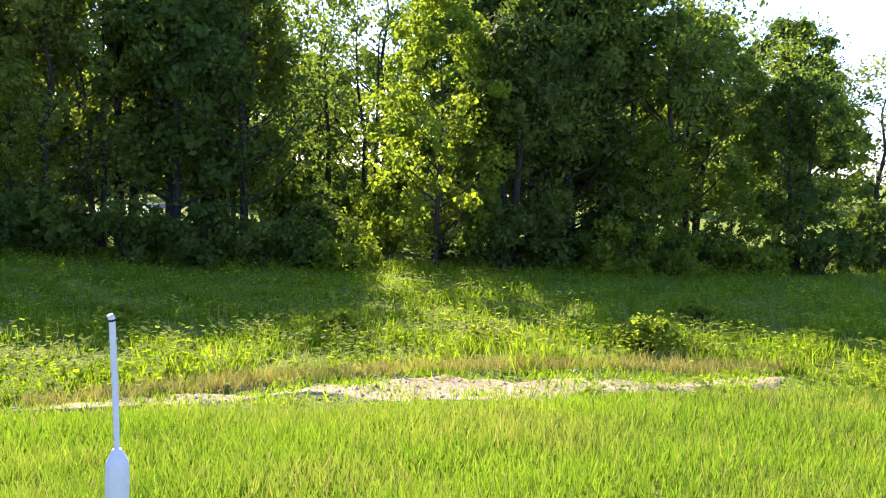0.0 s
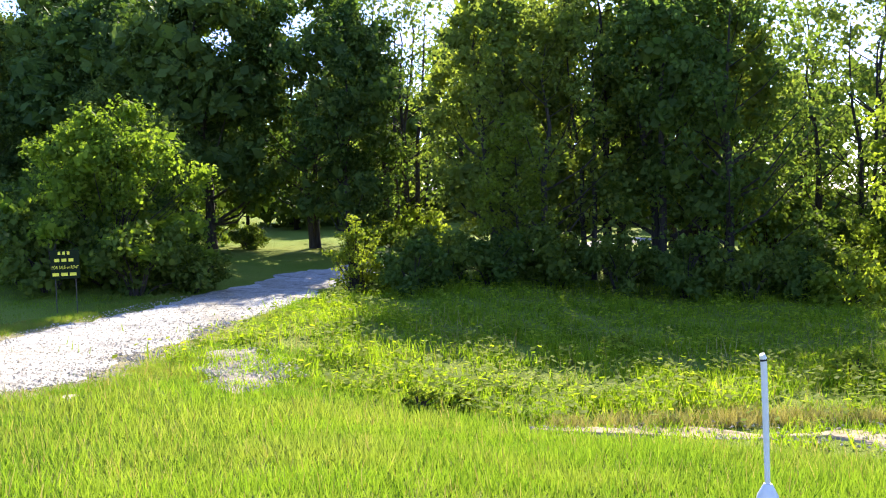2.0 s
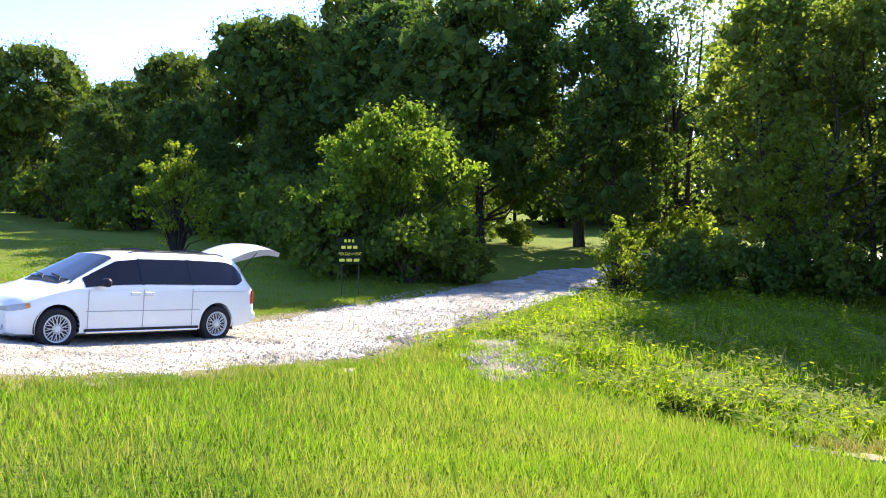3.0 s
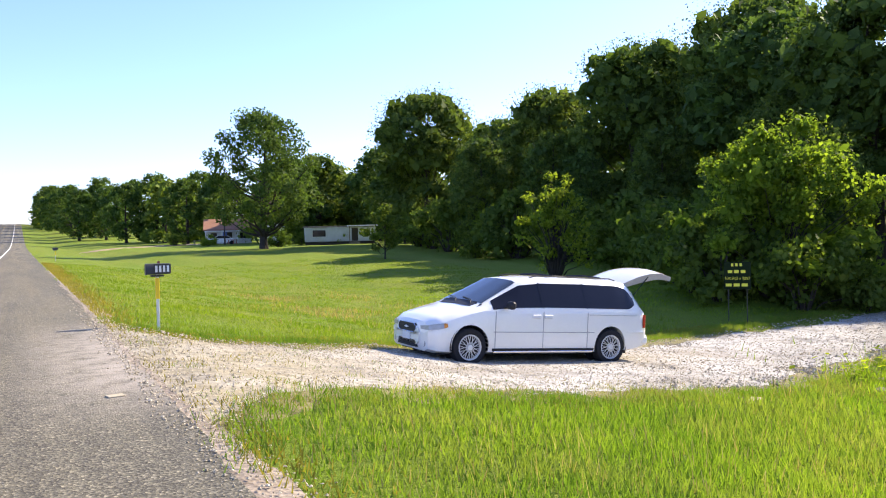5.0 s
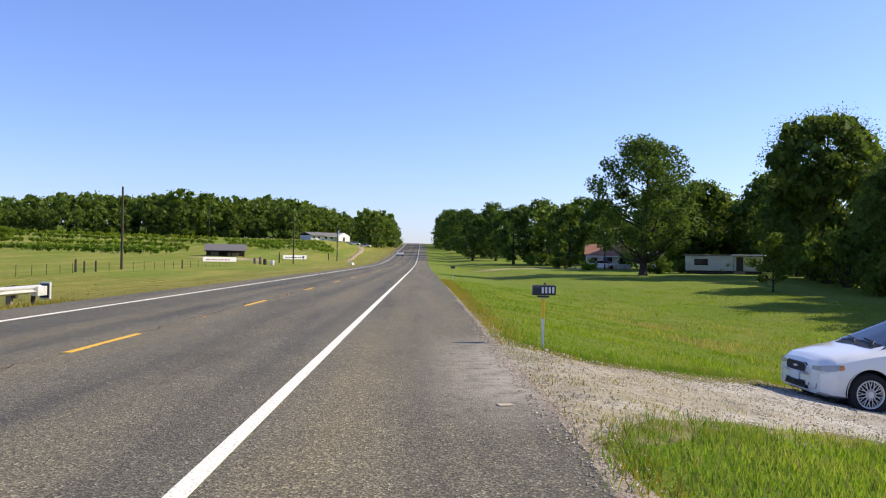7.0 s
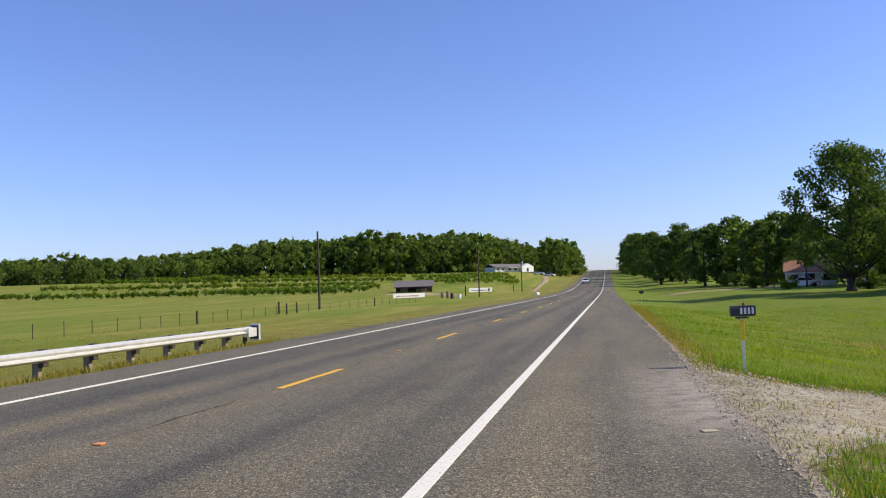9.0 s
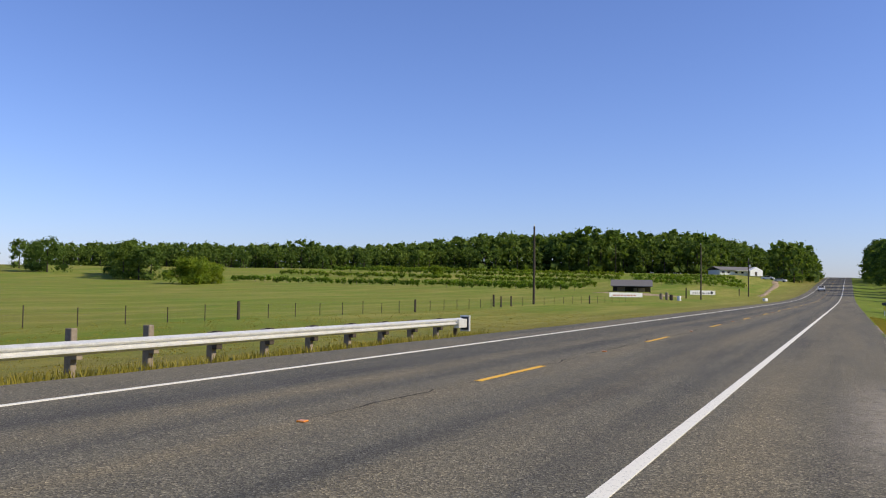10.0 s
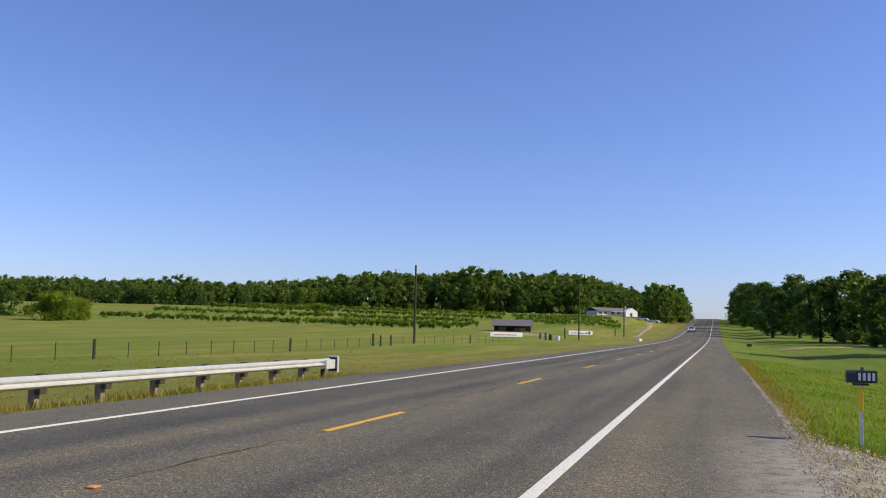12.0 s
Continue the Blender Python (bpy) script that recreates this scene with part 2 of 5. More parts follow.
def bark_material():
    m, nt, b = material("bark", 0.95, spec=0.15)
    mp = node(nt, "Mapping")
    mp.inputs["Scale"].default_value = (1, 1, 0.15)
    nt.links.new(place_of(nt), mp.inputs[0])
    f = noise_of(nt, 14, 6, 0.7, mp.outputs[0])
    nt.links.new(ramp(nt, f, [(0.3, (0.022, 0.018, 0.014)), (0.7, (0.085, 0.07, 0.055))]), b.inputs["Base Color"])
    bump(nt, b, f, 0.9, 0.05)
    return m


SOIL, ASPHALT, BARK, STONE = ground_material(), asphalt_material(), bark_material(), stone_material()
GRAVEL = dirt_material("gravel_bed", (0.17, 0.16, 0.138), (0.62, 0.60, 0.55), 7, (2.5, 6.5))
SAND = dirt_material("washed_sand", (0.22, 0.165, 0.10), (0.50, 0.40, 0.27), 5)
DIRT = dirt_material("trodden_dirt", (0.16, 0.13, 0.10), (0.44, 0.38, 0.31), 6)
TAR = plain("crack_tar", (0.058, 0.052, 0.04), 0.95, 0, 20, 0.4, 0.1)
WORN = dirt_material("worn_grass", (0.12, 0.105, 0.045), (0.30, 0.27, 0.12), 6)
LINE_WHITE, LINE_YELLOW = paint_line("white_line_paint", (0.80, 0.76, 0.63)), paint_line("yellow_line_paint", (0.75, 0.42, 0.03))
STEEL = plain("galvanised_steel", (0.74, 0.73, 0.68), 0.40, 0.35, 5, 0.25)
WOOD_GREY = plain("weathered_wood", (0.27, 0.22, 0.155), 0.9, 0, 9, 0.4, 0.2, 0.5)
WOOD_DARK = plain("creosoted_wood", (0.075, 0.06, 0.045), 0.9, 0, 9, 0.4, 0.2, 0.5)
CAR_WHITE = plain("white_car_paint", (0.84, 0.82, 0.75), 0.22, 0, 3, 0.04)
CAR_WHITE.node_tree.nodes["Principled BSDF"].inputs["Coat Weight"].default_value = 0.6
GLASS_DARK = plain("tinted_glass", (0.012, 0.012, 0.016), 0.08, 0, 4, 0.1, 0.28)
GLASS_CLEAR = plain("windscreen_glass", (0.03, 0.036, 0.036), 0.08, 0, 4, 0.1, 0.35)
RUBBER = plain("tyre_rubber", (0.025, 0.025, 0.026), 0.9, 0, 12, 0.3, 0.2)
ALLOY = plain("alloy_wheel", (0.70, 0.70, 0.69), 0.35, 0.25, 6, 0.1)
HANDLE = plain("silvered_plastic", (0.72, 0.72, 0.73), 0.35, 0.1, 6, 0.05)
SEAM = plain("shadow_gap", (0.36, 0.36, 0.36), 0.7, 0, 6, 0.1)
TRIM_BLACK = plain("black_plastic", (0.02, 0.02, 0.022), 0.6, 0, 12, 0.2, 0.3)
CHROME = plain("chrome", (0.75, 0.75, 0.76), 0.12, 1.0, 6, 0.05)
LENS_CLEAR = plain("headlight_lens", (0.42, 0.42, 0.40), 0.12, 0, 14, 0.25, 0.8)
LENS_AMBER = plain("amber_lens", (0.75, 0.28, 0.03), 0.2, 0, 14, 0.2, 0.6)
LENS_RED = plain("red_lens", (0.40, 0.03, 0.02), 0.2, 0, 14, 0.2, 0.6)
LINER = plain("beige_liner", (0.42, 0.38, 0.33), 0.8, 0, 8, 0.15)
PVC = plain("white_pipe", (0.72, 0.71, 0.68), 0.45, 0, 6, 0.1)
BLACK_PAINT = plain("black_paint", (0.025, 0.025, 0.027), 0.5, 0, 8, 0.25)
WHITE_PAINT = plain("white_paint", (0.75, 0.75, 0.72), 0.6, 0, 4, 0.15)
YELLOW_SHEET = plain("yellow_reflective", (0.90, 0.60, 0.02), 0.4, 0, 8, 0.1)
YELLOW_TEXT = plain("yellow_sign_paint", (0.80, 0.74, 0.06), 0.6, 0, 8, 0.2)
SIGN_GREEN = plain("dark_sign_board", (0.014, 0.024, 0.011), 0.9, 0, 5, 0.2, 0.05)
ORANGE_LENS = plain("orange_marker", (0.75, 0.25, 0.03), 0.3, 0, 8, 0.1)
SIDING = plain("pale_siding", (0.62, 0.62, 0.58), 0.7, 0, 2, 0.15)
ROOF_RUST = plain("rust_red_roofing", (0.34, 0.16, 0.09), 0.8, 0, 2, 0.3)
ROOF_GREY = plain("grey_sheet_roof", (0.17, 0.155, 0.14), 0.7, 0.0, 2, 0.2)
FADED_RED = plain("faded_red_paint", (0.35, 0.09, 0.06), 0.6, 0, 5, 0.25)
FADED_BLUE = plain("faded_blue_plastic", (0.10, 0.14, 0.35), 0.6, 0, 5, 0.25)


# ---- mesh helpers ----
class Build:
    """Collects vertices and faces of one mesh."""

    def __init__(self):
        self.v, self.f = [], []

    def add(self, verts, faces):
        n = len(self.v)
        self.v += [tuple(p) for p in verts]
        self.f += [tuple(i + n for i in face) for face in faces]
        return self

    def box(self, lo, hi, bevel=0.0, m=None):
        bm = bmesh.new()
        bmesh.ops.create_cube(bm, size=1)
        s, c = Vector(hi) - Vector(lo), (Vector(hi) + Vector(lo)) / 2
        for q in bm.verts:
            q.co = Vector((q.co.x * s.x, q.co.y * s.y, q.co.z * s.z)) + c
        if bevel:
            bmesh.ops.bevel(bm, geom=bm.edges, offset=bevel, segments=1, affect='EDGES')
        bm.verts.index_update()
        self.add([m @ q.co if m else q.co for q in bm.verts], [[q.index for q in face.verts] for face in bm.faces])
        bm.free()
        return self

    def tube(self, points, radii, sides=8, caps=True):
        pts = [Vector(p) for p in points]
        if isinstance(radii, (int, float)):
            radii = [radii] * len(pts)
        verts, faces = [], []
        for i, p in enumerate(pts):
            d = (pts[min(i + 1, len(pts) - 1)] - pts[max(i - 1, 0)]).normalized()
            a = d.cross(Vector((0, 0, 1)) if abs(d.z) < 0.9 else Vector((1, 0, 0))).normalized()
            b = d.cross(a)
            for k in range(sides):
                w = 2 * math.pi * k / sides
                verts.append(p + (a * math.cos(w) + b * math.sin(w)) * radii[i])
        for i in range(len(pts) - 1):
            for k in range(sides):
                q = (k + 1) % sides
                faces.append((i * sides + k, i * sides + q, (i + 1) * sides + q, (i + 1) * sides + k))
        if caps:
            faces += [tuple(range(sides))[::-1], tuple((len(pts) - 1) * sides + k for k in range(sides))]
        return self.add(verts, faces)

    def prism(self, outline, axis, lo, hi):
        """A flat outline of (a, b) pairs, drawn out along an axis from lo to hi."""
        def at(a, b, c):
            return {'x': (c, a, b), 'y': (a, c, b), 'z': (a, b, c)}[axis]
        n = len(outline)
        verts = [at(a, b, lo) for a, b in outline] + [at(a, b, hi) for a, b in outline]
        faces = [tuple(range(n))[::-1], tuple(range(n, 2 * n))]
        faces += [(i, (i + 1) % n, n + (i + 1) % n, n + i) for i in range(n)]
        return self.add(verts, faces)

    def sheet(self, rows):
        """A grid of points, row by row."""
        n = len(rows[0])
        faces = [(r * n + c, r * n + c + 1, (r + 1) * n + c + 1, (r + 1) * n + c) for r in range(len(rows) - 1) for c in range(n - 1)]
        return self.add([p for row in rows for p in row], faces)

    def mesh(self, name, mat, smooth=False):
        me = bpy.data.meshes.new(name)
        me.from_pydata(self.v, [], self.f)
        bm = bmesh.new()
        bm.from_mesh(me)
        bmesh.ops.recalc_face_normals(bm, faces=bm.faces)
        bm.to_mesh(me)
        bm.free()
        me.materials.append(mat)
        if smooth:
            me.polygons.foreach_set("use_smooth", [True] * len(me.polygons))
            me.set_sharp_from_angle(angle=radians(40))
        return me


def quads(name, v, mat):
    """A mesh of loose four-cornered leaves from an array (n, 4, 3)."""
    me = bpy.data.meshes.new(name)
    n = len(v)
    me.vertices.add(4 * n)
    me.vertices.foreach_set("co", np.ascontiguousarray(v, dtype=np.float32).ravel())
    me.loops.add(4 * n)
    me.loops.foreach_set("vertex_index", np.arange(4 * n, dtype=np.int32))
    me.polygons.add(n)
    me.polygons.foreach_set("loop_start", np.arange(0, 4 * n, 4, dtype=np.int32))
    me.materials.append(mat)
    me.update(calc_edges=True)
    return me


def thing(name, label, category, m=None, group="", kind=""):
    ob = new(name)
    ob.empty_display_size = 0.2
    if m is not None:
        ob.matrix_world = m
    return tagged(ob, label, category, group, kind)


def part(name, b, mat, parent, label="", smooth=False, m=None):
    ob = new(name, b if isinstance(b, bpy.types.Mesh) else b.mesh(name, mat, smooth))
    ob.parent = parent
    if m is not None:
        ob.matrix_local = m
    if label:
        ob["label"] = label
    return ob


def solid(name, b, mat, label, category, m=None, group="", kind="", smooth=False):
    ob = new(name, b if isinstance(b, bpy.types.Mesh) else b.mesh(name, mat, smooth))
    if m is not None:
        ob.matrix_world = m
    return tagged(ob, label, category, group, kind)


# ---- ground ----
EDGE_E, EDGE_W = 1.03, -10.5                          # the asphalt's two edges
LINE_E, LINE_C, LINE_W = -1.59, -5.19, -8.79          # edge line, middle line, edge line


def ease(a, b, v):
    k = np.clip((v - a) / (b - a), 0, 1)
    return k * k * (3 - 2 * k)


def road_z(y):
    z = 0
    for d in (-60, -40, -20, 0, 20, 40, 60):
        z = z + np.interp(np.asarray(y, float) + d, [150, 215, 470, 540, 720, 2500], [0, 0.4, 10.2, 11.2, 8.0, 4.0])
    return z / 7


def ground_z(x, y):
    x, y = np.asarray(x, float), np.asarray(y, float)
    zr = road_z(y)
    south = np.interp(x, [.7, 1.0, 2, 7, 13.2, 14.5, 22, 34, 60, 200], [-.03, -.015, -.15, -.95, -2.05, -2.1, -2.15, -2.1, -1.7, 1])
    drive = np.interp(x, [.7, 1.0, 2, 6.8, 9.8, 14, 20, 28, 60, 200], [-.03, -.015, -.13, -.90, -1.15, -1.5, -1.54, -1.62, -1.4, 1.5])
    north = np.interp(x, [.7, 1.0, 2, 6, 9, 14, 20, 30, 60, 200], [-.03, -.015, -.13, -.8, -1.2, -1.25, -1.0, -.9, -.6, 2])
    lawn = np.interp(x, [.7, 1.0, 3, 7, 12, 30, 60, 200], [-.03, -.015, -.2, -.45, -.05, .1, .3, 3])
    a, b, c = ease(3, 10.5, y), ease(14.5, 24, y), ease(30, 90, y)
    east = south * (1 - a) + drive * a
    east = east * (1 - b) + north * b
    east = east * (1 - c) + lawn * c + zr
    flat = np.interp(x, [-150, -60, -30, -18, -12, -10.5, -10.2], [-.2, -.3, -.38, -.45, -.22, -.015, -.03])
    s = .85 * y - .4 * x - 4
    hill = np.interp(s, [60, 130, 200, 284, 408, 700, 2000], [0, .9, 3.0, 8.3, 11.2, 14, 14])
    k = ease(-12, -40, x)
    west = flat + zr * (1 - k) + hill * k
    lump = 0.045 * np.sin(x * 1.3 + 1.7 * np.sin(y * .7)) * np.sin(y * 1.1 + np.sin(x * .9)) + 0.02 * np.sin(x * 3.1 + y * 2.3)
    lump = lump * np.clip((np.abs(x + 4.7) - 6.5) / 4, 0, 1) * np.where((x > 0) & (y > 6) & (y < 19), .25, 1)
    return np.where(x > EDGE_E - .3, east + lump, np.where(x < EDGE_W + .3, west + lump, zr - .06))


def gz(x, y):
    return float(ground_z(x, y))


rng = np.random.default_rng(7)


def spaced(lo, hi, near, far):
    """Steps that are fine around zero and grow with the distance."""
    out, v = [0.0], 0.0
    while v < hi:
        v += max(near, far * v)
        out.append(v)
    v = 0.0
    while v > lo:
        v -= max(near, far * -v)
        out.insert(0, v)
    return np.array(out)


def make_ground():
    xs, ys = spaced(-1800, 1800, 0.5, 0.05), spaced(-500, 2600, 0.5, 0.042)
    xs = np.unique(np.concatenate([xs, [EDGE_E - .31, EDGE_E - .29, EDGE_E, EDGE_W + .31, EDGE_W + .29, EDGE_W]]))
    gx, gy = np.meshgrid(xs, ys)
    z = ground_z(gx, gy)
    v = np.stack([gx, gy, z], -1).reshape(-1, 3)
    n, m_ = len(xs), len(ys)
    i = (np.arange(m_ - 1)[:, None] * n + np.arange(n - 1)).ravel()
    me = bpy.data.meshes.new("ground")
    me.from_pydata(v, [], np.stack([i, i + 1, i + n + 1, i + n], -1))
    me.polygons.foreach_set("use_smooth", [True] * len(me.polygons))
    me.materials.append(SOIL)
    tagged(new("ground", me), "rolling green grassland with dry patches", "ground", kind="structure")


make_ground()


def strip(name, x0, x1, y0, y1, lift, depth, mat, label, category, step=4.0, ragged=0.0, kind="structure"):
    """A slab that follows the road's rise."""
    ys = np.arange(y0, y1 + 1e-6, (y1 - y0) / max(1, round((y1 - y0) / step)))
    b = Build()
    ring = []
    for k, y in enumerate(ys):
        e = ragged * math.sin(k * 1.7) * math.sin(k * 0.61 + 1)
        z = float(road_z(y)) + lift
        ring.append([(x0 - e, y, z - depth), (x0 - e, y, z), (x1 + e, y, z), (x1 + e, y, z - depth)])
    b.sheet(ring)
    b.add(ring[0], [(0, 1, 2, 3)])
    b.add(ring[-1], [(0, 1, 2, 3)])
    return solid(name, b, mat, label, category, kind=kind)


strip("road", EDGE_W, EDGE_E, -120, 760, 0.0, 0.12, ASPHALT, "grey two-lane asphalt highway with paved shoulders", "road", 1.0, 0.05)
strip("edge_line", LINE_E - .068, LINE_E + .068, -120, 700, 0.006, 0.01, LINE_WHITE, "worn white edge line painted on the asphalt", "road marking", 3.0)
strip("edge_line", LINE_W - .06, LINE_W + .06, -120, 700, 0.006, 0.01, LINE_WHITE, "worn white edge line painted on the asphalt", "road marking", 3.0)
for k in range(-4, 34):
    y0 = 11.95 + 12.19 * k
    strip("lane_dash", LINE_C - .055, LINE_C + .055, y0, y0 + 3.1, 0.006, 0.01, LINE_YELLOW, "short yellow dash of the road's middle line", "road marking", 1.6)
    b = Build().box((-.05, -.05, 0), (.05, .05, .018), 0.008)
    solid("road_stud", b, ORANGE_LENS, "small orange reflector stud on the asphalt", "road stud",
          pose(LINE_C, y0 - 4.65, float(road_z(y0 - 4.65))), group="road studs")


# driveway and bare ground: sheets with ragged edges that follow the ground
def patch(name, centre, mat, label, category, lift=0.035, across=15, seed=1, ragged=0.3):
    """centre: rows of x, y, half width to either side of the way, from start to end."""
    c = np.array(centre, float)
    t = np.concatenate([[0], np.cumsum(np.hypot(*np.diff(c[:, :2], axis=0).T))])
    tt = np.arange(0, t[-1], 0.35)
    x, y, l, r = (np.interp(tt, t, c[:, k]) for k in range(4))
    soft = np.ones(7) / 7
    dx, dy = (np.convolve(np.pad(np.gradient(w), 3, 'edge'), soft, 'valid') for w in (x, y))
    n = np.hypot(dx, dy)
    nx, ny = -dy / n, dx / n
    q = np.random.default_rng(seed)
    wob = lambda: np.convolve(q.normal(size=len(tt) + 8), np.ones(9) / 3, "valid") * ragged + q.normal(size=len(tt)) * ragged * .25
    l, r = np.maximum(l + wob(), .05), np.maximum(r + wob(), .05)
    rows = []
    for i in range(len(tt)):
        row = []
        for s in np.linspace(-1, 1, across):
            w = s * (l[i] if s > 0 else r[i])
            px, py = x[i] + nx[i] * w, y[i] + ny[i] * w
            row.append((px, py, gz(px, py) + (lift + .03) * (1 - s ** 8) * min(1, tt[i] / 1.0) - .015 * s ** 8))
        rows.append(row)
    return solid(name, Build().sheet(rows), mat, label, category, kind="structure", smooth=True)


DRIVE = [(.86, 10.6, 6.6, 5.8), (1.5, 10.6, 3.8, 3.6), (2.3, 10.6, 2.5, 2.2), (3.2, 10.7, 2.4, 2.0), (4.8, 11.2, 2.4, 2.3), (7, 12.0, 3.2, 2.4), (10, 12.6, 3.0, 2.9),
         (14, 13.9, 2.5, 2.4), (18, 14.7, 2.2, 2.15), (23.5, 15.9, 1.8, 1.75), (27.7, 16.9, 1.5, 1.6), (31.5, 17.3, 1.3, 1.5), (35.5, 16.8, 1.3, 1.5), (42, 14.6, 1.3, 1.5), (60, 9, 1.3, 1.5)]
patch("driveway", DRIVE, GRAVEL, "pale gravel driveway sloping down from the road", "driveway", 0.02)
WASH = [(12.3, 3.4, .15, .15), (12.7, 2.2, .4, .4), (13.6, -.5, .9, .8), (14.0, -3, 1.1, .9), (14.3, -6, .9, .7), (14.6, -9, .35, .3)]
patch("bare_wash", WASH, SAND, "strip of washed-out sand and stones in the ditch", "ditch bed", 0.01, seed=5, ragged=.5)
BARE = [(11.2, 7.5, .1, .1), (11.7, 7.8, .55, .3), (12.4, 8.3, .35, .7), (13.2, 8.8, .8, .45), (13.9, 9.2, .4, .75), (14.6, 9.6, .6, .3), (15.2, 10.0, .12, .12)]
patch("bare_patch", BARE, DIRT, "bare stony patch beside the driveway", "bare ground", 0.02, seed=9, ragged=.4)


def in_drive(x, y, grow=0.0):
    """Where the driveway and the bare places lie."""
    inside = np.zeros(len(x), bool)
    for way in (DRIVE, WASH, BARE):
        c = np.array(way, float)
        for (ax, ay, al, ar), (bx, by, bl, br) in zip(c[:-1], c[1:]):
            d = np.array([bx - ax, by - ay])
            s = ((x - ax) * d[0] + (y - ay) * d[1]) / (d @ d)
            off = (-(x - ax) * d[1] + (y - ay) * d[0]) / np.hypot(*d)
            k = np.clip(s, 0, 1)
            inside |= (s >= -.02) & (s <= 1.02) & (off < al + (bl - al) * k + grow) & (off > -(ar + (br - ar) * k) - grow)
    return inside


# ---- grass ----
def blades(name, x, y, h, w, mat, label, lean=0.35, seed=3, twice=False):
    """Loose blades standing on the ground; tall ones bend."""
    q = np.random.default_rng(seed)
    n = len(x)
    z = ground_z(x, y) - .01
    h = h * q.uniform(.55, 1.3, n)
    a, d = q.uniform(0, 2 * np.pi, n), q.uniform(0, 2 * np.pi, n)
    side = np.stack([np.cos(a), np.sin(a), 0 * a], -1) * (w * q.uniform(.6, 1.4, n))[:, None] / 2
    tip = np.stack([np.cos(d) * lean * h * q.uniform(.2, 1.3, n), np.sin(d) * lean * h * q.uniform(.2, 1.3, n), h], -1)
    base = np.stack([x, y, z], -1)
    if not twice:
        v = np.stack([base - side, base + side, base + tip + side * .2, base + tip - side * .2], 1)
    else:
        mid = base + tip * [.35, .35, .58]
        v = np.concatenate([np.stack([base - side, base + side, mid + side * .8, mid - side * .8], 1),
                            np.stack([mid - side * .8, mid + side * .8, base + tip + side * .12, base + tip - side * .12], 1)])
    return solid(name, quads(name, v, mat), mat, label, "grass", kind="stuff")


def scatter(n, x0, x1, y0, y1, reach, seed, clump=0.0):
    """Random places in a rectangle, denser towards the roadside, off the road and the driveway."""
    q = np.random.default_rng(seed)
    x, y = q.uniform(x0, x1, n * 3), q.uniform(y0, y1, n * 3)
    keep = q.uniform(size=n * 3) < np.clip(reach / np.maximum(np.hypot(x, y), .1), 0, 1) ** 1.5
    keep &= ~((x > EDGE_W - .1) & (x < EDGE_E + .12)) & ~((x > 0) & (x < 1.35 + 1.1 * q.uniform(size=n * 3) ** 2))
    # the turf thins out raggedly towards the gravel
    wx, wy = x + .3 * np.sin(y * 4.1 + np.sin(x * 5)), y + .3 * np.sin(x * 4.7 + 2 * np.sin(y * 2.3))
    chance = np.ones(n * 3)
    for grow, c in ((1.1, .7), (.75, .42), (.45, .2), (.2, .08), (-.2, .03), (-.7, .012)):
        chance[in_drive(wx, wy, grow)] = c
    keep &= q.uniform(size=n * 3) < chance
    if clump:
        keep &= (np.sin(x * 2.1 + 1.3 * np.sin(y * 1.7)) * np.sin(y * 1.9 + np.sin(x * 1.1)) + q.normal(size=n * 3) * .5) > clump - .6
    return x[keep][:n], y[keep][:n]


x, y = scatter(152000, 1.3, 13.5, -13, 10.5, 6.0, 11)
low = 1 - .25 * in_drive(x, y, 1.3) - .2 * in_drive(x, y, .9) - .15 * in_drive(x, y, .5)          # trodden shorter beside the driveway
blades("tall_grass", x, y, np.clip(.05 + .016 * (x - 1), .05, .17) * low, .007 + .0011 * np.hypot(x, y), GRASS, "tall bright green grass on the roadside slope", .5, seed=1)
x, y = scatter(68000, 13, 33, -26, 14.5, 16, 12, .5)
blades("weedy_grass", x, y, .24 + .12 * np.sin(x * .9) * np.sin(y * 1.1), .028, WEEDS, "tall weedy grass in the hollow", .5, seed=2)
x, y = scatter(110000, 1.15, 24, 13.2, 62, 15, 13)
k = ~in_drive(x, y, 1.25 + .25 * np.sin(x * 2.3))        # a mown strip stays free beside the driveway
x, y = x[k], y[k]
blades("lawn_grass", x, y, .06 + .03 * np.sin(x * 1.3) * np.sin(y * .8), .007 + .0006 * np.hypot(x, y), LAWN, "short green grass beside the road", .4, seed=4)
x, y = scatter(32000, -31, -10.6, -2, 70, 16, 14)
blades("verge_grass", x, y, .026 + 0 * x, .02 + .0009 * np.hypot(x, y), DRY, "short dry green grass of the roadside verge", .4, seed=5)
x, y = scatter(9000, 1.2, 22, -13, 10.5, 6.0, 17)
blades("dry_stalks", x, y, .10 + .012 * x, .006 + .0008 * np.hypot(x, y), STALK, "dry straw-coloured stalks standing in the grass", .35, seed=9)
q = np.random.default_rng(21)
ye = q.uniform(2, 60, 9000) ** 1.0
xe = EDGE_E + .1 + np.abs(q.normal(size=9000)) * .35
keep = ~((ye > 6) & (ye < 13.8)) | (q.uniform(size=9000) < .15)
blades("edge_grass", xe[keep], ye[keep], .07 + 0 * xe[keep], .012 + .0008 * ye[keep], DRY, "dry tufts along the broken edge of the asphalt", .6, seed=6)


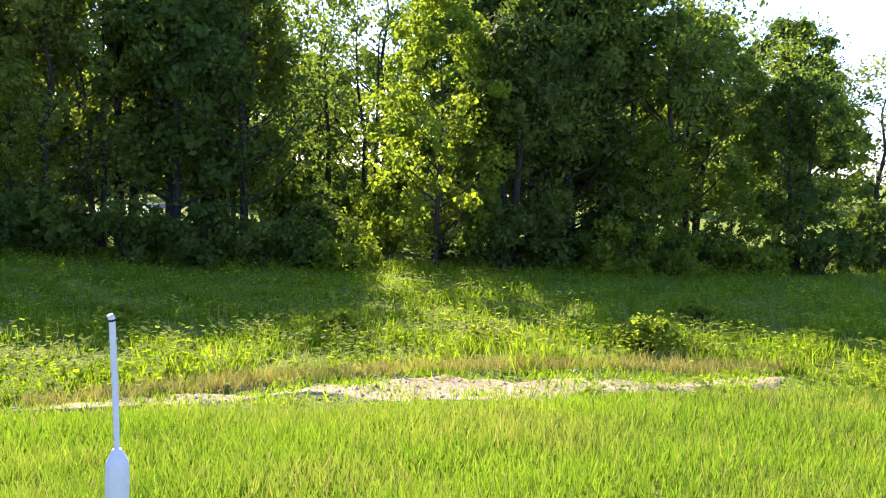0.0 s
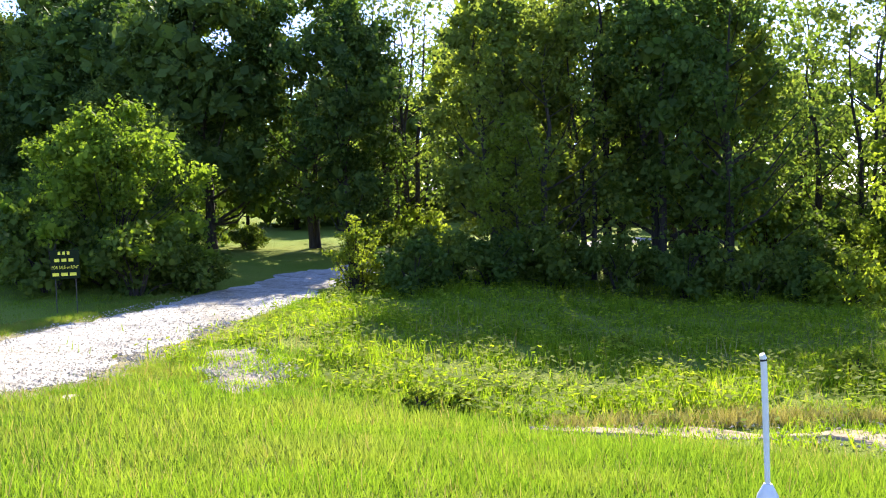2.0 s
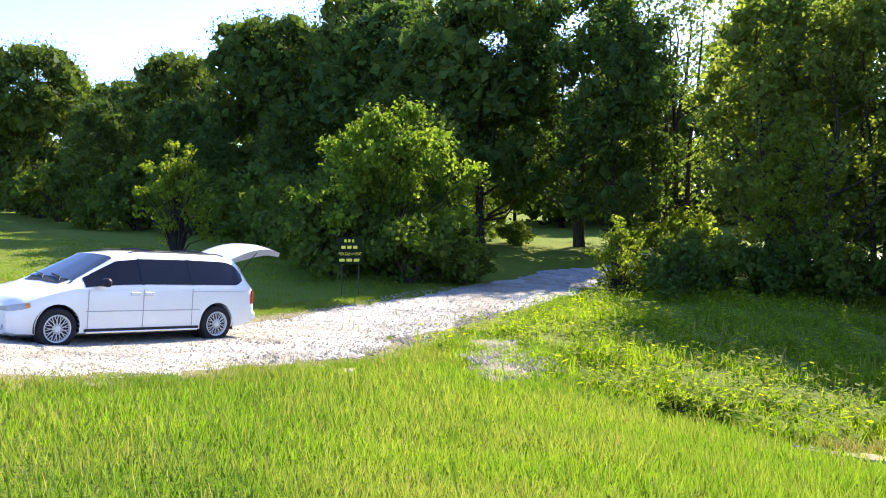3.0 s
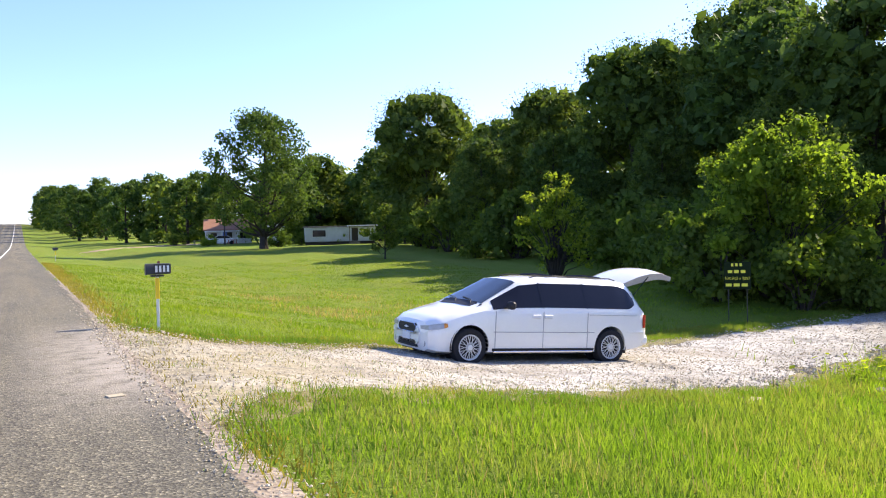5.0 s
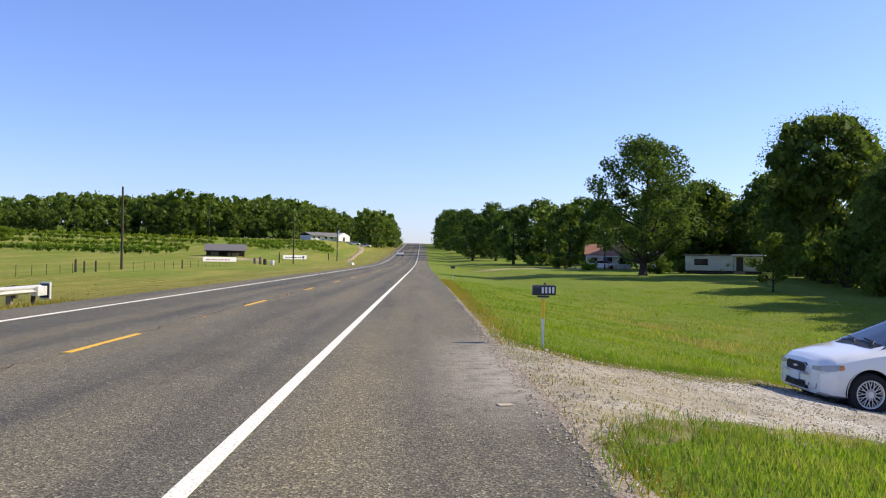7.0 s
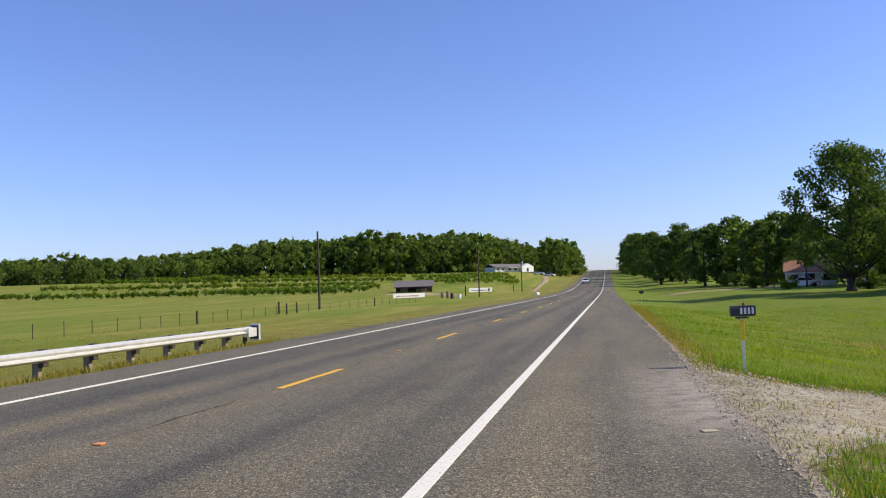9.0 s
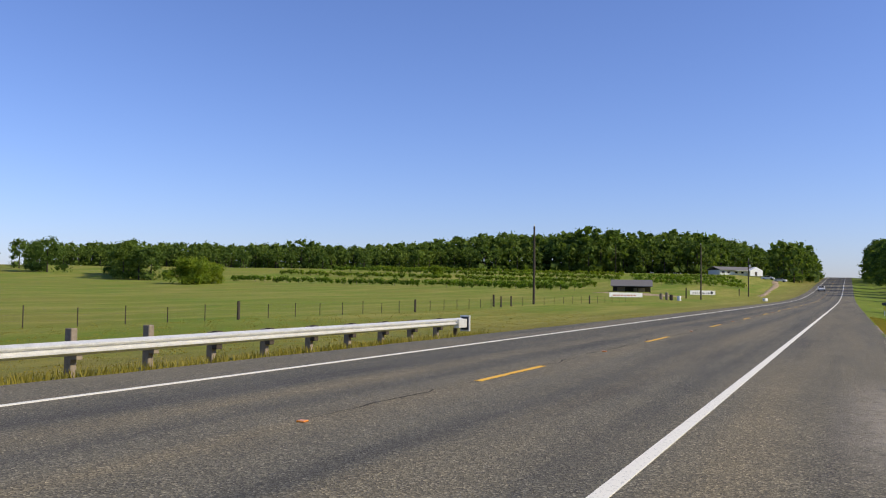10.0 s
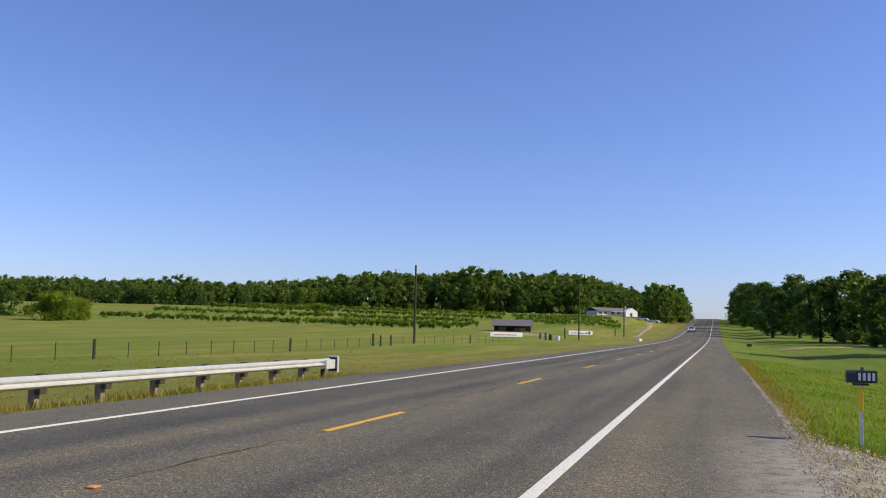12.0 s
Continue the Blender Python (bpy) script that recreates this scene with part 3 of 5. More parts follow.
q = np.random.default_rng(23)
n = 34000
x, y = scatter(n, 12.5, 30, -17, 12.5, 15, 24, .6)
n = len(x)
c = np.stack([x, y, ground_z(x, y) + q.uniform(.05, .42, n)], -1)
a, t = q.uniform(0, 6.28, n), q.uniform(-.5, .5, n)
ax, sd = np.stack([np.cos(a), np.sin(a), t], -1), np.stack([-np.sin(a), np.cos(a), q.uniform(-.4, .4, n)], -1)
s = q.uniform(.03, .09, n)[:, None]
weed = quads("broadleaf_weeds", np.stack([c - ax * s, c + sd * s * .6, c + ax * s, c - sd * s * .6], 1), WEEDS)
solid("broadleaf_weeds", weed, WEEDS, "broad-leaved weeds among the grass of the hollow", "weeds", kind="stuff")


def stones(name, x, y, size, label, seed, up=.05):
    """Small angular stones, half sunk."""
    q = np.random.default_rng(seed)
    n = len(x)
    oct_ = np.array([(1, 0, 0), (0, 1, 0), (-1, 0, 0), (0, -1, 0), (0, 0, .7), (0, 0, -.4)], float)
    v = oct_[None] * q.uniform(.6, 1.3, (n, 6, 1)) * np.array(size)[:, None, None]
    a = q.uniform(0, 6.28, n)
    c, s = np.cos(a)[:, None], np.sin(a)[:, None]
    v = np.stack([v[..., 0] * c - v[..., 1] * s, v[..., 0] * s + v[..., 1] * c, v[..., 2]], -1)
    v += np.stack([x, y, np.where(x < EDGE_E, 0.004, ground_z(x, y) + up)], -1)[:, None]
    tri = np.array([(0, 1, 4), (1, 2, 4), (2, 3, 4), (3, 0, 4), (1, 0, 5), (2, 1, 5), (3, 2, 5), (0, 3, 5)])
    f = (np.arange(n)[:, None, None] * 6 + tri).reshape(-1, 3)
    me = bpy.data.meshes.new(name)
    me.from_pydata(v.reshape(-1, 3), [], f)
    me.materials.append(STONE)
    return solid(name, me, STONE, label, "gravel", kind="stuff")


q = np.random.default_rng(31)
x, y = q.uniform(.8, 24, 120000), q.uniform(4.5, 17.5, 120000)
k = in_drive(x, y, .15) & (q.uniform(size=120000) < np.clip(13 / np.hypot(x, y), 0, 1) ** 1.5)
x, y = x[k][:13000], y[k][:13000]
stones("gravel", x, y, q.uniform(.006, .018, len(x)) * (.7 + .05 * np.hypot(x, y)), "loose pale limestone gravel on the driveway", 1)
x, y = q.uniform(11, 16, 7000), q.uniform(-10, 10, 7000)
k = in_drive(x, y, .1)
k &= q.uniform(size=7000) < .6
stones("wash_stones", x[k], y[k], .01 + .034 * q.uniform(size=k.sum()) ** 2, "pale stones washed into the ditch", 2)
ye = q.uniform(2.5, 30, 2600)
xe = EDGE_E + q.normal(size=2600) * .16 + .12
stones("edge_gravel", xe, ye, q.uniform(.006, .018, 2600), "loose chips along the asphalt's edge", 3, .025)


# ---- trees ----
def leaf_quads(centres, radii, per, size, seed, flat=0.75, droop=0.15, core=0.0):
    """Leaves round clump centres: folded diamonds, dense towards each clump's outside."""
    q = np.random.default_rng(seed)
    c = np.repeat(np.asarray(centres, float), per, axis=0)
    r = np.repeat(np.asarray(radii, float), per)
    n = len(c)
    d = q.normal(size=(n, 3))
    d /= np.linalg.norm(d, axis=1)[:, None]
    p = c + d * (r * q.uniform(.15, 1, n) ** .5)[:, None] * [1, 1, flat]
    ax = q.normal(size=(n, 3)) + d * .5 - [0, 0, droop]
    ax /= np.linalg.norm(ax, axis=1)[:, None]
    up = q.normal(size=(n, 3)) * .45 + d * .9 + [0, 0, .6]
    sd = np.cross(ax, up)
    sd /= np.linalg.norm(sd, axis=1)[:, None] + 1e-6
    nm = np.cross(sd, ax)
    s = (size * q.uniform(.6, 1.5, n))[:, None]
    leaves = np.stack([p - ax * s * .6, p + sd * s * .42 + nm * s * .12, p + ax * s * .6, p - sd * s * .42 + nm * s * .12], 1)
    if not core:
        return leaves
    # broad filler leaves inside each clump, added so less light and sky pass
    m_ = max(6, round(2.0 / core ** 2))
    c, r = np.repeat(np.asarray(centres, float), m_, axis=0), np.repeat(np.asarray(radii, float), m_)[:, None]
    d, ax, up = (q.normal(size=c.shape) for k in range(3))
    d /= np.linalg.norm(d, axis=1)[:, None]
    ax /= np.linalg.norm(ax, axis=1)[:, None]
    sd = np.cross(ax, up)
    sd /= np.linalg.norm(sd, axis=1)[:, None]
    p = c + d * r * q.uniform(.1, .5, (len(c), 1)) * [1, 1, flat]
    s = r * core * q.uniform(.7, 1.2, (len(c), 1))
    return np.concatenate([leaves, np.stack([p - ax * s, p + sd * s * .7, p + ax * s, p - sd * s * .7], 1)])


def tree(name, height, spread, bottom, seed, dome=False, split=False, leaf=0.2, clumps=46, per=150, mat=None, trunks=1, radius=0.16, label="", shape=1.0, m=None, gaps=0.0, core=0.0):
    """A broad-leaved tree: tapered trunk, limbs towards the clumps, a crown of loose leaves."""
    q = np.random.default_rng(seed)
    ob = thing(name, label, "tree", m)
    wood = Build()
    cents, rad = [], []
    for k in range(clumps):
        u = ((k + .5) / clumps) ** .9
        z = bottom + (height - bottom) * u
        w = spread * (math.sin(math.pi * min(1, .12 + .86 * u ** shape)) ** .65)
        a = k * 2.4 + q.uniform(-.5, .5)
        rr = w * q.uniform(.25, 1) ** .6
        cents.append((rr * math.cos(a), rr * math.sin(a), z + q.uniform(-.3, .3)))
        rad.append(spread * q.uniform(.2, .36) * (1 - gaps * q.uniform()))
        if dome:                                        # a full rounded crown, leafy to near the ground
            up = 1 - 1.75 * (k + .5) / clumps
            r = rad[-1] = spread * q.uniform(.26, .4)
            flat = math.sqrt(1 - up * up)
            mid, half = (height + bottom) / 2, (height - bottom) / 2
            a = k * 2.39996
            reach = q.uniform(.88, 1.0) if k % 4 else q.uniform(.2, .6)
            cents[-1] = ((spread * reach - r) * flat * math.cos(a), (spread * reach - r) * flat * math.sin(a), mid + (half * reach - r * .75) * up - (.25 * half if up < -.3 else 0))
    for tnk in range(trunks):
        a = tnk * 2.2 + .4
        lean = q.uniform(.2, .5) * (trunks > 1) + q.uniform(0, .15)
        bx, by = math.cos(a) * radius * 1.5 * (trunks > 1), math.sin(a) * radius * 1.5 * (trunks > 1)
        pts = [(bx + lean * math.cos(a) * s * spread * .5 + q.normal() * .05 * s * spread, by + lean * math.sin(a) * s * spread * .5 + q.normal() * .05 * s * spread, s * height * .86 - .15 * (s == 0)) for s in (0, .06, .25, .45, .65, .85, 1)]
        wood.tube(pts, [radius * f for f in (1.5, 1.05, .9, .7, .5, .28, .1)], 8)
        mine = range(tnk, clumps, trunks)
        for k in mine:
            if k % 2 and clumps > 30:
                continue
            c = Vector(cents[k])
            zs = max(bottom * .5, c.z - (Vector((c.x, c.y)).length * .7 + .3))
            s = min(.95, max(.1, zs / (height * .86)))
            i = s * 6
            ss = (0, .06, .25, .45, .65, .85, 1)
            p0 = Vector([np.interp(s, ss, [p[j] for p in pts]) for j in range(3)])
            mid = p0.lerp(c, .5) + Vector((0, 0, -.08 * spread + q.normal() * .1))
            r0 = radius * np.interp(s, ss, (1.0, .9, .8, .6, .45, .25, .1)) * .5
            if split:
                part("limb", Build().tube([p0, mid, c], [r0, r0 * .6, r0 * .2], 6, False), BARK, ob)
            else:
                wood.tube([p0, mid, c], [r0, r0 * .6, r0 * .2], 5, False)
    part("trunk", wood, BARK, ob, "rough grey-brown trunk and limbs", True)
    part("crown", quads("crown", leaf_quads(cents, rad, per, leaf, seed + 1, core=core), mat), mat, ob)
    return ob


def bush(name, height, spread, seed, leaf=0.13, clumps=16, per=120, mat=None, label="", m=None, sprays=False, core=.3):
    q = np.random.default_rng(seed)
    ob = thing(name, label, "bush", m)
    cents, rad, wood = [], [], Build()
    for k in range(clumps):
        a, r = k * 2.4, spread * q.uniform(.05, .85)
        z = height * q.uniform(.12, .95) * (1 - .45 * (r / spread) ** 2)
        cents.append((r * math.cos(a), r * math.sin(a), z))
        rad.append(min(height, spread) * q.uniform(.22, .38))
        if sprays:                                      # loose twigs that reach out of the mass
            if k % 2:
                z = height * q.uniform(.35, 1) * (1 - .42 * (r / spread) ** 2)
                cents[-1] = (r * .98 * math.cos(a), r * .98 * math.sin(a), z)
                rad[-1] = spread * q.uniform(.13, .22)
            else:
                rad[-1] *= .85
        wood.tube([(.1 * math.cos(a), .1 * math.sin(a), -.1), (r * .4 * math.cos(a), r * .4 * math.sin(a), z * .6), cents[-1]], [.03, .02, .006], 5, False)
    part("stem", wood, BARK, ob)
    part("leaf_mass", quads("leaf_mass", leaf_quads(cents, rad, per, leaf, seed + 1, core=core), mat), mat, ob)
    return ob


def stand(ob, x, y, turn=0.0, size=1.0, tall=1.0, sink=0.05):
    """Another tree like ob at a place."""
    t = copy_thing(ob, pose(x, y, gz(x, y) - sink, 0, 0, turn))
    t.scale = (size, size, size * tall)
    return t


# the grove to the east of the road: a few kinds, each standing many times
DARK = "tall dark green broad-leaved tree of the grove"
# kinds 0 and 1 wear the lighter haze tint, kinds 2 and 3 the other
kinds = [tree("grove_tree", 12.5, 3.9, (1.6, 1.6, .7, .7)[k], 100 + k, dome=k > 0, leaf=(.16, .15, .118, .118)[k], clumps=(60, 66, 64, 64)[k], per=(84, 92, 150, 150)[k], gaps=.3, core=(0, .16, .23, .23)[k], mat=LEAF_EAST if k < 2 else LEAF_OAK_TONED, trunks=1 + k % 2, radius=.17, label=DARK, shape=.9 + .1 * k,
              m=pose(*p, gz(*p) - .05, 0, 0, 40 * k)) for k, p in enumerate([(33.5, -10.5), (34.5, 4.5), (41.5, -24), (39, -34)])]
q = np.random.default_rng(55)
EAST_ROW = [
    (33.0, -14.5, 0.96), (32.5, -19.6, 0.66), (34.5, -24.5, 0.74), (37, -17.2, 1.0), (38, -22, 0.80), (37.5, -10.5, 1.14), (34.8, 2.0, 0.95),
    (36.5, 6.8, 1.09), (32.5, 8.6, 0.9), (38.5, 3.6, 1.14), (40.5, 9.5, 1.14), (33.8, 10.8, 1.0), (41, -13, 1.14), (44.5, 4.5, 1.14),
    (74, 37, 1.5), (80, 29, 1.6), (84, 44, 1.6),
    (45, 13.5, 1.15), (38.6, 20.4, .95), (36.2, -9.4, 1.2), (34.6, -10.6, 1.1), (35.2, -13.2, 1.05), (40.5, 13, 1.05),
]
for k, (tx, ty, s) in enumerate(EAST_ROW):
    stand(kinds[k % 2 + 2 * (20 < ty < 50)], tx, ty, 71 * k, s, q.uniform(.92, 1.08))
# the tall tree line along the lawn's far side, some forty metres off the road
TALL = "tall rounded dark oak of the tree line along the lawn"
tall = [tree("tall_oak", 16.6, 6.6, 1.2, 130 + k, dome=True, split=True, leaf=.14, clumps=110, per=(155, 145)[k], gaps=.3, core=.2, mat=LEAF_OAK_TONED, trunks=1 + k, radius=.26, label=TALL,
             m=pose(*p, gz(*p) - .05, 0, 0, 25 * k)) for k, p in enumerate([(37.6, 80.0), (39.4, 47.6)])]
tall[0].scale = (1.06, 1.06, 1.06)
for k, (tx, ty, s, tall_) in enumerate([(42.5, 71.5, .92, .9), (40.2, 60.4, .9, 1.0), (45.5, 53, .97, 1.09), (38.6, 35.0, 1.0, .93), (42.5, 40.2, 1.05, 1.08), (39, 88, .8, .9), (37.4, 27.8, .93, 1.0), (70, 52, 1.0, 1.1)]):
    stand(tall[k in (1, 3, 5)], tx, ty, 83 * k, s, tall_)
stand(kinds[2], 31.6, 57.2, 20, .76)
stand(kinds[3], 34.2, 62.5, 120, .8)
stand(kinds[2], 34.6, 52.0, 200, .78)
stand(kinds[3], 33.4, 46.5, 280, .62)
stand(kinds[2], 34.0, 39.5, 10, .7)
stand(kinds[3], 33.6, 30.6, 60, .74)
# added, mostly hidden behind the large shrub, to shade its lower half
stand(kinds[2], 27.4, 22.8, 140, .53)
stand(kinds[3], 60, 36.5, 10, .85)
stand(kinds[2], 59, 31, 100, .8)
stand(kinds[2], 61, 42, 190, .9)
# second hidden tree added to shade the large shrub
stand(kinds[3], 26.4, 25.2, 230, .48)
drive_oak = tree("forked_oak", 13.6, 5.4, 3.7, 150, split=True, leaf=.15, clumps=96, per=140, gaps=.45, core=.15, mat=LEAF_OAK, trunks=2, radius=.15, label="tall oak with a forked trunk at the driveway's end", m=pose(39.4, 22.7, gz(39.4, 22.7) - .1))
# added tree; its pale leaves imitate the sunlit flank of the dark tree beside it
light_tree = tree("young_tree", 9.8, 2.5, .8, 210, leaf=.16, clumps=84, per=100, gaps=.4, mat=LEAF_LIGHT, radius=.1, label="slender tree, its yellow-green leaves standing in for sunlit foliage",
                  m=pose(30.9, -5.0, gz(30.9, -5.0) - .05))
stand(kinds[3], 32.2, -8.1, 30, .84)
stand(light_tree, 31.6, -13.2, 80, .55)
stand(light_tree, 31.4, -16.4, 160, .42)
stand(light_tree, 31.5, 9.4, 30, .62)

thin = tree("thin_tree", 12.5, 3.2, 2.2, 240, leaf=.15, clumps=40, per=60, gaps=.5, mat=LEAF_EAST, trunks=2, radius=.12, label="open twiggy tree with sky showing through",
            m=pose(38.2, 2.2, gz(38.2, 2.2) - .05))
stand(thin, 46, -1.5, 10, 1.0)
stand(thin, 44.5, -3.5, 60, 1.05)
stand(kinds[0], 50, -4.6, 20, 1.3)
stand(kinds[0], 53, 6.4, 200, 1.3)
stand(kinds[0], 56, -9, 120, 1.35)
stand(kinds[1], 39.4, -7.8, 150, 1.18)
stand(thin, 52.5, -.6, 200, 1.35)
stand(thin, 41, 2.8, 120, 1.0)
stand(thin, 34.2, 7.2, 70, .95)
stand(thin, 43.2, 19.0, 150, 1.2)
stand(thin, 48, 22.0, 250, 1.35)
stand(thin, 45.5, 21.4, 20, 1.3)

# shrubs at the driveway and along the grove's foot
big_shrub = bush("large_shrub", 6.0, 3.6, 301, leaf=.105, clumps=130, per=120, sprays=True, core=.22, mat=LEAF_SHRUB, label="large spreading shrub with light green leaves beside the driveway",
                 m=pose(22.5, 20.5, gz(22.5, 20.5) - .05))
# the second shrub wears the paler leaf colour to look sunlit
shrubs = [bush("shrub", 1.9, 1.5, 320 + k, leaf=.125, clumps=22, per=76, mat=LEAF_BUSH if k != 1 else LEAF_LIGHT, label="dense leafy shrub at the foot of the grove",
               m=pose(*p, gz(*p) - .05)) for k, p in enumerate([(26.0, 11.2), (30.0, -1.8), (31.0, -15.0)])]
LOW = [(27.0, 12.6, .8, 1), (28.2, 12.4, .95, 0), (29.0, 12.6, 1.05, 0), (28.6, 11.0, 1.1, 2), (29.6, 9.8, 1.2, 2), (30.2, 7.6, 1.2, 0), (30.6, 5.4, 1.1, 2),
       (30.8, 3.2, 1.2, 0), (30.6, 1.2, 1.1, 2), (30.8, -.4, .9, 0), (36.5, -3.0, 1.2, 1), (39.5, -1.6, 1.4, 0), (42, -2.6, 1.5, 2), (46, -5, 1.7, 0), (46, 1, 1.7, 2), (31.4, -7.4, 1.3, 2), (31.2, -9.4, 1.1, 0),
       (30.2, -11.4, 1.0, 1), (30.0, -13.4, .85, 1), (31.4, -12.2, 1.2, 2), (31.0, -17, 1.2, 1), (30.8, -19.6, 1.1, 2),
       (31.6, -22.4, 1.2, 0), (32.6, -26, 1.3, 2), (25.4, 20.6, 1.1, 0), (23.6, 23.2, 1.3, 2), (34.2, -.8, 1.3, 0), (34.6, -5.6, 1.3, 2), (35, 9, 1.4, 0), (35.5, -13, 1.4, 2),
       (32.0, 27.5, 1.9, 0), (31.6, 34.0, 2.0, 2), (31.0, 40.0, 1.9, 0), (31.6, 45.5, 2.1, 2), (31.2, 51.5, 2.2, 0), (32.2, 64.0, 2.3, 2), (33.6, 70.0, 2.3, 0), (35.0, 76.0, 2.0, 2), (29.6, 54.4, 1.5, 2), (40.5, 19.2, 1.2, 1), (42.5, 18.6, 1.3, 1), (72, 32, 2.2, 2), (68, 42, 2.2, 0), (41.0, 30.5, 1.2, 2),
       (26.4, 24.6, 1.5, 0), (27.6, 28.4, 1.7, 2), (29.0, 32.0, 1.7, 0), (28.8, 36.4, 1.6, 2),
       # first four: dark shrubs added to imitate the large shrub's shaded lower half
       (20.6, 21.2, 1.35, 0), (21.8, 18.9, 1.3, 2), (21.4, 23.2, 1.5, 0), (23.4, 18.0, 1.0, 0), (24.4, 27.4, 1.7, 2), (26.2, 31.6, 1.8, 0), (37.6, 25.6, .8, 2), (39.6, 27.2, .7, 0)]
for k, (tx, ty, s, kind_) in enumerate(LOW):
    stand(shrubs[kind_], tx, ty, 53 * k, s, q.uniform(.85, 1.25))
pale = bush("pale_shrub", 3.4, 1.3, 350, leaf=.09, clumps=64, per=55, sprays=True, core=0, mat=LEAF_SHRUB, label="upright shrub with pale green leaves", m=pose(26.2, 13.5, gz(26.2, 13.5)))
pale.matrix_world = pose(26.2, 13.5, gz(26.2, 13.5) - .45) @ Matrix.Scale(.9, 4)
stand(pale, 22.8, 34.2, 90, 1.5)
stand(pale, 31.0, 56.0, 10, 1.2)
# weed clumps get the paler leaf colour in place of sun on them
small_bush = bush("weed_clump", .75, .7, 360, leaf=.08, clumps=18, per=60, core=0, sprays=True, mat=LEAF_LIGHT, label="low leafy weed clump in the hollow", m=pose(16.8, -7.2, gz(16.8, -7.2)))
for k, (tx, ty, s) in enumerate([(12.6, 5.2, .6), (13.1, 4.7, .5), (18.6, -1.3, .8), (16.4, 1.5, .6), (19.8, 3.4, .7), (18.2, -4.2, .6), (20.5, -10, .8)]):
    stand(small_bush, tx, ty, 40 * k, s)
lawn_tree = tree("small_tree", 3.9, 1.5, .9, 380, leaf=.16, clumps=24, per=110, mat=LEAF_BUSH, radius=.06, label="small young tree on the lawn", m=pose(23.7, 57.6, gz(23.7, 57.6)))

# the lawn to the north: one big oak, the row of trees, houses' trees
oak = tree("oak", 13.6, 5.6, 2.6, 400, split=True, leaf=.22, clumps=84, per=230, mat=LEAF_OAK, radius=.38, label="large old oak with a broad open crown on the lawn", shape=1.0, gaps=.35,
           m=pose(22.4, 87, gz(22.4, 87) - .1))
row = tree("row_tree", 12.2, 5.2, 1.1, 420, leaf=.40, clumps=44, per=76, core=.36, mat=LEAF_OAK, radius=.3, label="broad dark oak standing beside the highway", m=pose(13.0, 226, gz(13, 226) - .1))
for k, (tx, ty, s) in enumerate([(19, 224, 1.05), (20, 190, .95), (26.5, 192, 1.1), (27, 158, .9), (32.5, 156, 1.0), (35, 190, 1.1), (13.5, 270, 1.15), (12, 300, 1.2), (12.5, 335, 1.2),
                                 (20, 250, 1.2), (39, 132, .8), (36, 122, 1.0), (42, 128, 1.05), (48, 118, 1.1), (38, 140, 1.1), (54, 122, 1.1), (60, 108, 1.15), (56, 92, 1.0),
                                 (46, 104, 1.0), (32, 116, .72), (12, 372, 1.2), (12, 410, 1.3), (30, 255, 1.2), (13, 445, 1.2), (64, 90, 1.1), (52, 76, 1.0), (58, 66, 1.0)]):
    stand(row, tx, ty, 77 * k, s, q.uniform(.9, 1.1))
for k, (tx, ty, s) in enumerate([(26.5, 96, .7), (24.0, 124, .55), (22.0, 140, .7), (30.6, 101, .5), (35.0, 98.5, .55), (41, 95, .8)]):
    stand(shrubs[k % 3], tx, ty, 53 * k, s * 1.7)


def woods(name, places, label, seed, leaf=.58, per=34, mat=None):
    """Far trees as one mass: trunks, and crowns of loose leaves."""
    q = np.random.default_rng(seed)
    cents, rad, wood = [], [], Build()
    for tx, ty, h in places:
        z0 = gz(tx, ty)
        w = h * q.uniform(.32, .46)
        wood.tube([(tx, ty, z0 - .3), (tx, ty, z0 + h * .6)], [.25, .12], 5, False)
        for k in range(11):                             # rounded crown, fullest in its upper half
            up = 1 - 1.5 * (k + .5) / 11
            flat = math.sqrt(max(.05, 1 - up * up))
            a, rr = k * 2.39996 + tx, w * .66 * flat * q.uniform(.75, 1.05)
            cents.append((tx + rr * math.cos(a), ty + rr * math.sin(a), z0 + h * (.52 + .37 * up)))
            rad.append(w * q.uniform(.36, .5))
        for k in range(3):                              # undergrowth round the foot
            a, rr = q.uniform(0, 6.28), w * q.uniform(.3, 1.1)
            cents.append((tx + rr * math.cos(a), ty + rr * math.sin(a), z0 + h * .14))
            rad.append(w * q.uniform(.5, .75))
    v = leaf_quads(cents, rad, per, leaf, seed + 1, core=.42)
    me = quads(name, v, mat)
    ob = solid(name, me, mat, label, "woods", kind="stuff")
    part("trunks", wood, BARK, ob)
    return ob


q = np.random.default_rng(77)
far = []
# the wooded ridge west of the road, from the far left to the crest
for k in range(630):
    s = (k % 210 + q.uniform()) / 210
    fx, fy = np.interp(s, [0, .3, .55, .8, 1], [-262, -190, -140, -50, -15]), np.interp(s, [0, .3, .55, .8, 1], [218, 262, 322, 350, 545])
    d = q.uniform(0, 10) + 12 * (k // 210)              # a lower front rank and the taller trees behind it
    size = np.interp(s, [0, .45, .6, .85, 1], [.6, .7, 1.08, 1.32, .8]) * (q.uniform(8, 12) if k < 210 else q.uniform(11.5, 15) if k < 420 else q.uniform(13, 16.5))
    far.append((fx - d * .7 - (2 if s > .8 else 0) + q.normal() * 3 * (s < .8), fy + d * .7 * (s < .85) + q.normal() * 4, size))
far += [(q.uniform(-26, -15), 352 + 3.4 * k, np.interp(k, [0, 58], [16, 8.5]) * q.uniform(.85, 1.1)) for k in range(58)]
